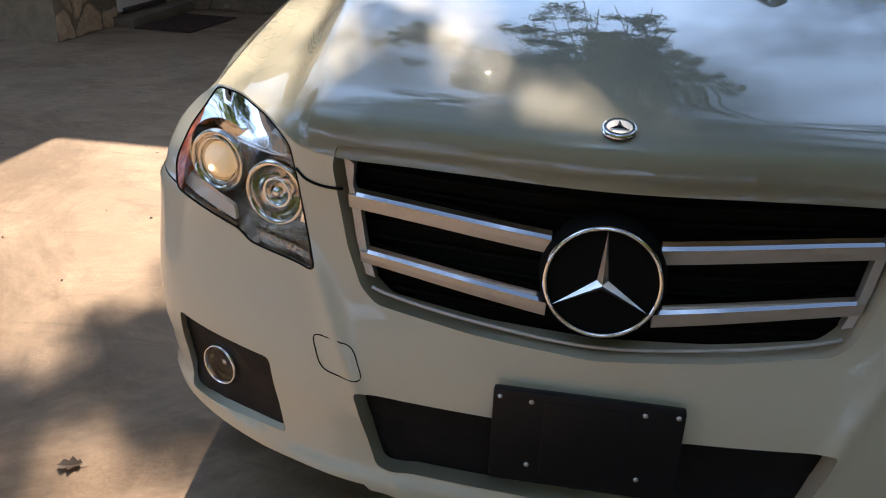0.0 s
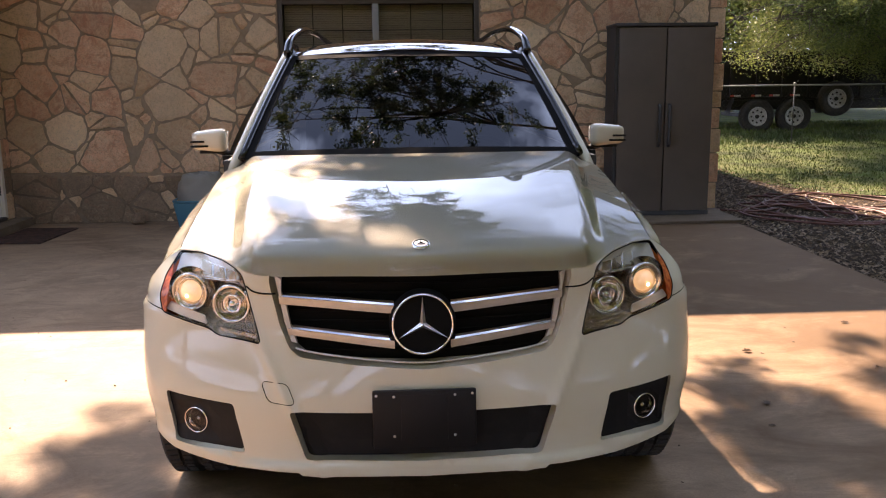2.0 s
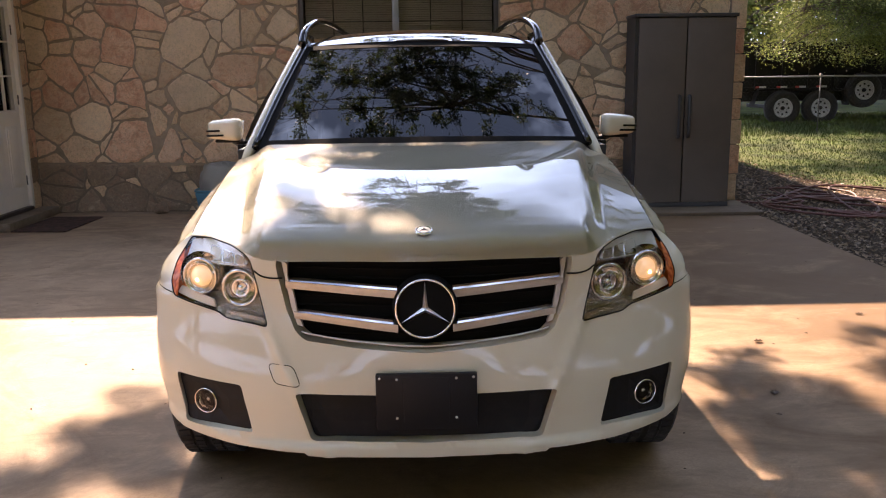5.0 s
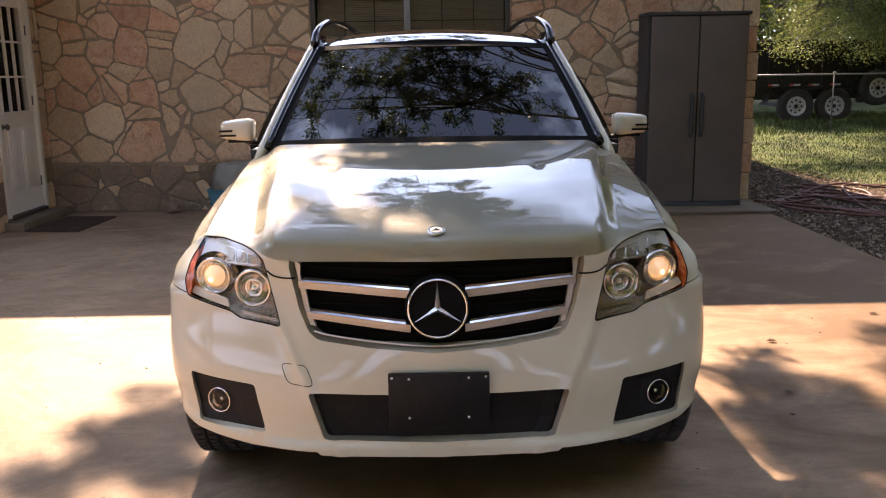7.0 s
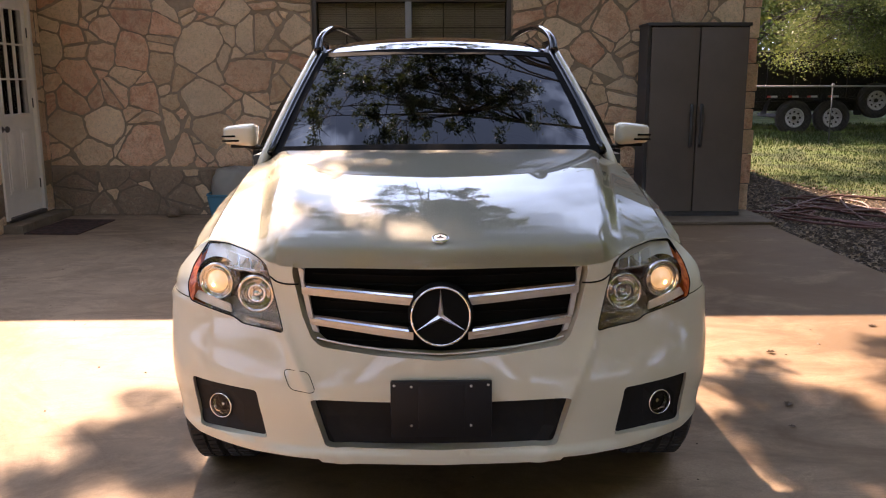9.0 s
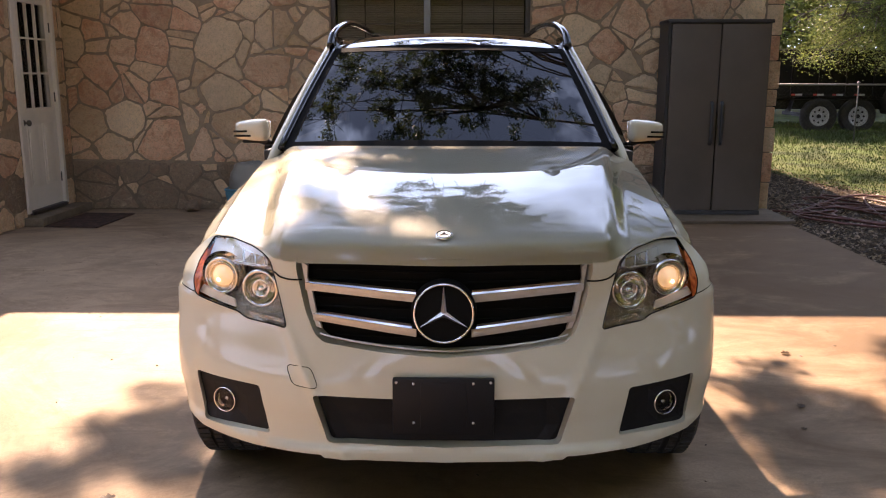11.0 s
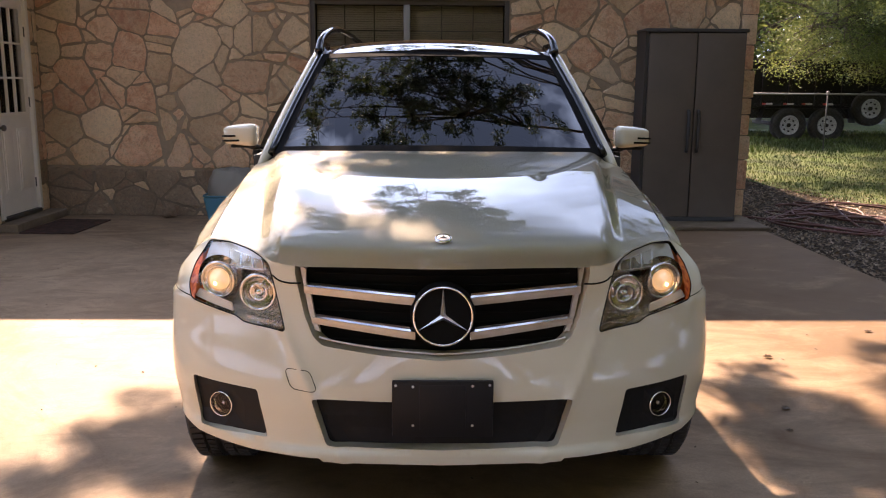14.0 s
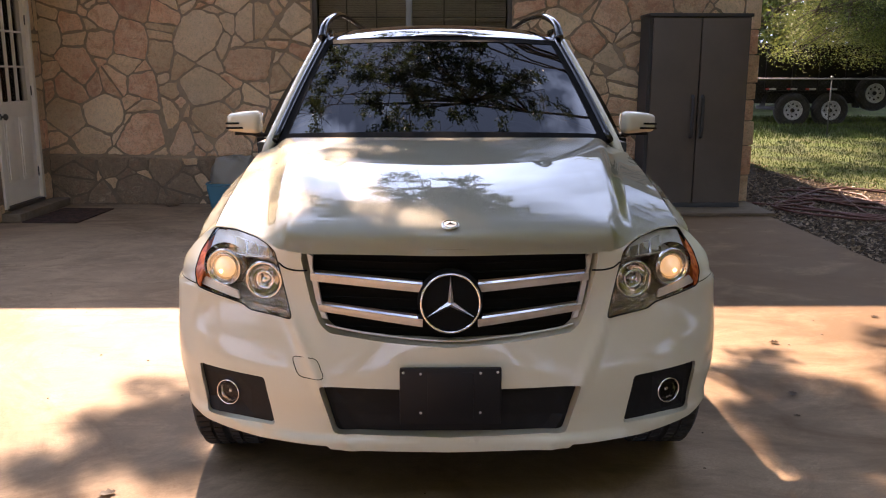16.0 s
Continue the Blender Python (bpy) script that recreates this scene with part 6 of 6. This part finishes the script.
# the goals west of x = 8.3 above z = 4 are unseen boughs, added to shade the lawn
yt = build_tree("yard_tree", "leafy oak drooping over the black trailer", (10.6, 14.2, .3), 2.2, round_goals((9.6, 13.6, 3.9), 2.9, 2.4, 16, 3) + [(8.5, 13.9, 2.5), (9.1, 13.8, 2.1), (9.7, 13.7, 2.0), (10.3, 13.9, 2.1), (8.9, 14.3, 2.7), (9.6, 14.2, 2.4),
                (6.5, 14.5, 4.2), (7.5, 15, 4.4), (7, 16, 4.6), (8.2, 15.6, 4.4), (5.8, 15.2, 4.5),
                (7.3, 13.9, 2.6), (7.7, 13.9, 2.45), (8.1, 13.9, 2.3), (8.5, 13.9, 2.15), (7.9, 14.2, 2.6), (8.4, 14.2, 2.4),
                (4.0, 15.4, 4.4), (4.8, 15.6, 4.5), (5.4, 15.2, 4.3), (3.4, 15.8, 4.6)], .22, 330000, .022, M_LEAF_MID, 21, sub=9, twig=1.2, spread=.19)
lt = build_tree("yard_tree", "sunlit yellow-green tree beyond the fence", (0, 0, 0), 1.6, round_goals((0, 0, 4.0), 3.4, 3.6, 22, 6), .24, 30000, .085, M_LEAF_LIGHT, 31, sub=6, twig=1.5, spread=.36, group="trees round the yard")
lt.matrix_world = pose(8.6, 22.5, .4)
# copies beside and south of the driveway are unseen, added to block low sky
for x, y, rz, sc in ((13.5, 24.0, 70, 1.15), (4.0, 27.0, 150, 1.2), (18.5, 21.0, 200, 1.1), (-3.0, 26.0, 20, 1.2), (24, 14, 100, 1.2), (25, 3, 10, 1.1), (-14, 24, 210, 1.3),
                     (-15, -6, 60, 1.6), (-12, -12, 330, 1.6), (-4, -13.5, 130, 1.6), (-.5, -15, 250, 1.7), (12, -7.5, 80, 1.6), (3.5, -12.5, 30, 1.7), (10.5, -11, 260, 1.6), (15, -4, 180, 1.4), (10.5, 1.0, 120, 1.25), (12.5, 5.5, 280, 1.2), (10.8, -4.0, 30, 1.3), (14, -9, 300, 1.6), (18.5, 1, 50, 1.5), (7.6, -5.2, 140, 1.3), (6.5, -10, 200, 1.5), (-17, -1, 90, 1.6), (32, 26, 90, 1.6), (9, 36, 45, 1.7), (-22, 12, 75, 1.5)):
    c = copy_thing(lt, pose(x, y, .2, 0, 0, rz))
    c.scale = (sc, sc, sc)
    if y < 15 or abs(x) > 15:
        c["label"] = "added out-of-view tree blocking low sky round the driveway"


# ---- fence ----
def build_fence():
    y = 13.5
    f = thing("chain_link_fence", "galvanised chain-link fence across the lawn", "fence", at=(0, 0, 0))
    xs = [4.3 + 3.16 * i for i in range(5)]
    tube("top_rail", [(x, y, 1.33) for x in (4.3, 8, 12, 17)], .016, M_GALV, f, n=8)
    for x in xs:
        z = rise(x, y)
        p = tube("post", [(x, y + .03, z - .1), (x, y + .03, 1.36)], .012, M_WIRE, f, n=10)
        turned("cap", [(.03, 0), (.03, .01), (.018, .026), (0, .03)], M_GALV, p, n=10, m=pose(x, y + .03, 1.355, -90))
    verts, faces = [], []
    w, top = .0011, 1.32
    for s in (1, -1):
        x = 3.2
        while x < 13:
            z0 = .18
            a, b = Vector((x, y - .02, z0)), Vector((x + s * (top - z0) * .9, y - .02, top))
            o = len(verts)
            for p in (a, b):
                verts += [p + Vector((-w, 0, 0)), p + Vector((w, 0, 0)), p + Vector((0, 2 * w, 0))]
            faces += [(o, o + 1, o + 4, o + 3), (o + 1, o + 2, o + 5, o + 4), (o + 2, o, o + 3, o + 5)]
            x += .075
    raw("chain_link", verts, faces, M_WIRE, f, "diamond wire mesh")


build_fence()


# ---- trailer ----
def build_trailer():
    y0, y1 = 15.75, 17.6
    t = thing("trailer", "black twin-axle dump trailer with white steel wheels and a mounted spare", "trailer", at=(0, 0, 0))
    bm = bmesh.new()
    add_box(bm, (6.4, y0, 1.02), (11.2, y1, 1.10), .01)
    for a, b in (((6.4, y0, 1.10), (11.2, y0 + .05, 1.96)), ((6.4, y1 - .05, 1.10), (11.2, y1, 1.96)), ((6.4, y0 + .05, 1.10), (6.45, y1 - .05, 1.96)), ((11.15, y0 + .05, 1.10), (11.2, y1 - .05, 1.96))):
        add_box(bm, a, b)
    part("dump_bed", bm, M_TRAILER, t)
    for i in range(9):
        x = 6.5 + i * .57
        boxed("bed_rib", (x, y0 - .05, 1.06), (x + .07, y0, 1.96), M_TRAILER, t, bevel=.008)
    boxed("bed_rail", (6.36, y0 - .06, 1.95), (11.24, y0 + .06, 2.03), M_TRAILER, t, bevel=.01)
    boxed("frame_rail", (6.2, y0 + .10, .80), (11.9, y0 + .20, 1.00), M_TRAILER, t, bevel=.01)
    boxed("frame_rail", (6.2, y1 - .20, .80), (11.9, y1 - .10, 1.00), M_TRAILER, t, bevel=.01)
    fend = [(7.05, y0 + .02, .72), (7.12, y0 + .02, .98), (7.3, y0 + .02, 1.07), (8.85, y0 + .02, 1.07), (9.0, y0 + .02, .98), (9.08, y0 + .02, .72)]
    v = []
    for p in spline(fend, 4):
        v += [p + Vector((0, -.16, 0)), p + Vector((0, .16, 0)), p + Vector((0, .16, -.01)), p + Vector((0, -.16, -.01))]
    n = len(v) // 4
    raw("fender", v, [(4 * i + j, 4 * i + (j + 1) % 4, 4 * i + 4 + (j + 1) % 4, 4 * i + 4 + j) for i in range(n - 1) for j in range(4)], M_TRAILER, t)
    for x in (7.2, 7.65, 8.05, 8.5):
        boxed("reflector", (x - .07, y0 - .146, 1.085), (x + .07, y0 - .139, 1.125), M_WHEELWHITE, t, "white reflector", bevel=.002)
        boxed("reflector", (x - .15, y0 - .146, 1.085), (x - .075, y0 - .139, 1.125), M_REDLENS, t, "red reflector", bevel=.002)
    def wheel(x, y, z):
        m = pose(x, y, z)
        w = thing("wheel", "", "")
        w.parent = t
        turned("tyre", [(.20, .07), (.26, .10), (.33, .10), (.365, .08), (.37, 0), (.365, -.08), (.33, -.10), (.2, -.1)], M_RUBBER, w, n=36, m=m)
        turned("rim", [(.0, .045), (.055, .045), (.06, .03), (.09, .03), (.14, .055), (.17, .06), (.185, .085), (.205, .085), (.205, -.08)], M_WHEELWHITE, w, "white spoked steel rim", n=36, m=m)
        turned("hub", [(0, .09), (.03, .088), (.042, .07), (.045, .04)], M_TRAILER, w, n=16, m=m)
        for i in range(8):
            a = radians(45 * i)
            p = m @ Vector((.128 * math.cos(a), -.0535, .128 * math.sin(a)))
            turned("slot", [(0, .004), (.02, .003), (.022, -.01)], M_VOID, w, n=10, m=pose(p.x, p.y, p.z))
    wheel(7.67, y0 - .06, .66)
    wheel(8.48, y0 - .06, .66)
    wheel(9.36, y0 - .12, 1.02)
    boxed("spare_bracket", (9.2, y0 - .05, .80), (9.5, y0, 1.2), M_TRAILER, t, bevel=.005)
    for x in (7.67, 8.48):
        boxed("axle", (x - .04, y0, .62), (x + .04, y1, .70), M_TRAILER, t, bevel=.01)
    boxed("tongue", (11.2, 16.5, .80), (13.0, 16.8, .95), M_TRAILER, t, bevel=.01)
    boxed("stand", (12.7, 16.58, .35), (12.8, 16.72, .80), M_TRAILER, t, bevel=.01)


build_trailer()


# ---- stones of the walls ----
def clip(poly, px, pz, nx, nz):
    """The part of the polygon on the side away from (nx, nz)."""
    out = []
    k2 = len(poly)
    for i in range(k2):
        a, b = poly[i], poly[(i + 1) % k2]
        da, db = (a[0] - px) * nx + (a[1] - pz) * nz, (b[0] - px) * nx + (b[1] - pz) * nz
        if da <= 0:
            out.append(a)
        if da * db < 0:
            t = da / (da - db)
            out.append((a[0] + (b[0] - a[0]) * t, a[1] + (b[1] - a[1]) * t))
    return out


def inset(poly, gap):
    """The convex outline moved in by gap."""
    out = poly
    cx, cz = sum(p[0] for p in poly) / len(poly), sum(p[1] for p in poly) / len(poly)
    for (ax, az), (bx, bz) in zip(poly, poly[1:] + poly[:1]):
        L = math.hypot(bx - ax, bz - az)
        if L < 1e-5:
            continue
        nx, nz = (bz - az) / L, -(bx - ax) / L
        if (cx - ax) * nx + (cz - az) * nz > 0:
            nx, nz = -nx, -nz
        out = clip(out, ax - nx * gap, az - nz * gap, nx, nz)
        if len(out) < 3:
            return []
    return out


def area(poly):
    return abs(sum(a[0] * b[1] - b[0] * a[1] for a, b in zip(poly, poly[1:] + poly[:1]))) / 2


def rubble(poly, rnd, big_ones):
    """Fit stones of mixed sizes together: large ones first, small ones in the gaps."""
    x0, x1, z0, z1 = min(p[0] for p in poly), max(p[0] for p in poly), min(p[1] for p in poly), max(p[1] for p in poly)
    seeds = [(q[0], q[1], q[2] * .86, q[3]) for q in big_ones if x0 < q[0] < x1 and z0 < q[1] < z1]
    for r, tries in ((.19, 500), (.155, 900), (.115, 1300), (.08, 1600), (.05, 900)):
        for _ in range(tries):
            x, z = rnd.uniform(x0 + .4 * r, x1 - .4 * r), rnd.uniform(z0 + .4 * r, z1 - .4 * r)
            if all(math.hypot((x - q[0]) * .88, (z - q[1]) * 1.08) > .84 * (r + q[2]) for q in seeds):
                seeds.append((x, z, r, None))
    out = []
    for i, (x, z, r, kind) in enumerate(seeds):
        cell = poly
        for j, (u, w, t, _) in enumerate(seeds):
            d = math.hypot(u - x, w - z)
            if i == j or d > 1.2:
                continue
            nx, nz = (u - x) / d, (w - z) / d
            m = (d * d + r * r - t * t) / (2 * d)
            cell = clip(cell, x + nx * m, z + nz * m, nx, nz)
            if len(cell) < 3:
                break
        if len(cell) < 3:
            continue
        # some break in two along a rough bed
        if kind is None and area(cell) > .05 and rnd.random() < .5:
            turn = rnd.choice((0, 0, 90)) + rnd.uniform(-28, 28)
            nx, nz = math.sin(radians(turn)), math.cos(radians(turn))
            px, pz = x + rnd.uniform(-.25, .25) * r, z + rnd.uniform(-.25, .25) * r
            halves = [clip(cell, px, pz, nx, nz), clip(cell, px, pz, -nx, -nz)]
            if all(len(h) > 2 and area(h) > .012 for h in halves):
                out += [(h, None) for h in halves]
                continue
        out.append((cell, kind))
    return out


def stone_mesh(poly, rnd, gap=.0095):
    """A rough-faced stone: outline set in for the joint, edges broken, face uneven."""
    ring = inset(poly, gap * rnd.uniform(.5, 1.5))
    if len(ring) < 3 or area(ring) < .002:
        return None
    c = Vector((sum(p[0] for p in ring) / len(ring), sum(p[1] for p in ring) / len(ring)))
    loop = []
    ring = [Vector(p) for p in ring]
    for i, p in enumerate(ring):
        a, b = ring[i - 1], ring[(i + 1) % len(ring)]
        L = (b - p).length
        cut = min(.045, .30 * min(L, (a - p).length))
        loop.append(p + (a - p).normalized() * cut * rnd.uniform(.2, 1))
        loop.append(p + (b - p).normalized() * cut * rnd.uniform(.2, 1))
        n = int(L / .06)
        for j in range(1, n + 1):
            q = p.lerp(b, j / (n + 1))
            loop.append(q + (c - q).normalized() * rnd.uniform(-.006, .012))
    n = len(loop)
    out = rnd.uniform(.006, .018)
    verts = [(p.x - c.x, -.03, p.y - c.y) for p in loop]
    verts += [(p.x - c.x, out * .35, p.y - c.y) for p in loop]
    verts += [(p.lerp(c, .09).x - c.x, out + rnd.uniform(-.004, .004), p.lerp(c, .09).y - c.y) for p in loop]
    verts += [(rnd.uniform(-.02, .02), out + rnd.uniform(-.004, .012), rnd.uniform(-.02, .02))]
    faces = []
    for i in range(n):
        k2 = (i + 1) % n
        faces += [(i, k2, n + k2, n + i), (n + i, n + k2, 2 * n + k2, 2 * n + i), (2 * n + i, 2 * n + k2, 3 * n)]
    return c, verts, faces


def bent(p, x0, x1, z0, z1):
    """Joints wander: shift a corner, but not at the region's edge."""
    x, z = p
    k2 = min(1, 5 * min(x - x0, x1 - x), 5 * min(z - z0 - .03, z1 - z))
    if k2 <= 0:
        return p
    d = noise.noise_vector(Vector((x * 2.6, z * 2.6, 4.0))) + .6 * noise.noise_vector(Vector((x * 7, z * 7, 9.0)))
    return (x + .15 * k2 * d.x, z + .13 * k2 * d.y)


def rect(x0, x1, z0, z1):
    return [(x0, z0), (x1, z0), (x1, z1), (x0, z1)]


def lay(regions, parent, place, seed, big_ones=()):
    rnd = random.Random(seed)
    for region in regions:
        x0, x1, z0, z1 = min(p[0] for p in region), max(p[0] for p in region), min(p[1] for p in region), max(p[1] for p in region)
        for poly, known in rubble(region, rnd, big_ones):
            poly = [bent(p, x0, x1, z0, z1) for p in poly]
            made = stone_mesh(poly, rnd)
            if not made:
                continue
            c, v, f = made
            big = area(poly) > .06
            # below .5 m most stones take the darkest tone
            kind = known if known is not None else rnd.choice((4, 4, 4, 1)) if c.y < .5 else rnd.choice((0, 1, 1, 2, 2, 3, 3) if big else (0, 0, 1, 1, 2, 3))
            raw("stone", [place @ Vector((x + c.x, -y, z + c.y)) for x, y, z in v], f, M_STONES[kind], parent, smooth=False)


X1 = WALL_R - .16
# the boldest stones: x, z, size, colour
BOLD = [(-2.47, 1.27, .25, 0), (-3.6, 1.05, .24, 0), (-2.52, 1.80, .27, 0), (-3.2, 1.80, .23, 3), (-3.80, 1.50, .22, 3), (-3.24, .74, .25, 3), (-2.02, 1.50, .25, 2), (-1.51, 1.98, .19, 0),
        (-2.90, 1.02, .20, 1), (-2.38, .93, .22, 1), (-2.12, 2.20, .20, 0), (-3.91, 2.19, .21, 0), (1.63, 1.78, .20, 3), (1.32, 1.99, .20, 0), (-3.55, 1.70, .2, 2), (-2.92, 1.62, .2, 1), (-3.72, .72, .19, 1)]
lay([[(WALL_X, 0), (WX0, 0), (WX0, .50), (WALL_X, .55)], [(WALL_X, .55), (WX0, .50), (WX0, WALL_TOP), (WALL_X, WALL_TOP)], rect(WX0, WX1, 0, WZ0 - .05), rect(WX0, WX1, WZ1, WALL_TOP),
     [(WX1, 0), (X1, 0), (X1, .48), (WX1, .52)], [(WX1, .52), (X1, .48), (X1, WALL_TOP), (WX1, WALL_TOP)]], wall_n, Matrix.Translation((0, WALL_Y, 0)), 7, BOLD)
# quoins at the outer corner
rq = random.Random(6)
z = 0.0
i = 0
while z < WALL_TOP - .1:
    h = min(rq.uniform(.18, .36), WALL_TOP - z)
    q = boxed("stone", (WALL_R - .15, WALL_Y - .022 - .006 * (i % 2), z + .006), (WALL_R + .012 * (i % 3), WALL_Y + .20 + .15 * (i % 2), z + h - .006),
              M_STONES[(1, 3, 0, 2, 1)[i % 5]], wall_n, bevel=.014)
    z += h
    i += 1
lay([rect(WING_Y, DY0 - .01, 0, WALL_TOP), rect(DY1 + .01, WALL_Y - .01, 0, WALL_TOP), rect(DY0 - .01, DY1 + .01, DZ1 + .01, WALL_TOP)],
    wall_w, Matrix.Translation((WALL_X, 0, 0)) @ Matrix.Rotation(radians(90), 4, "Z"), 4)
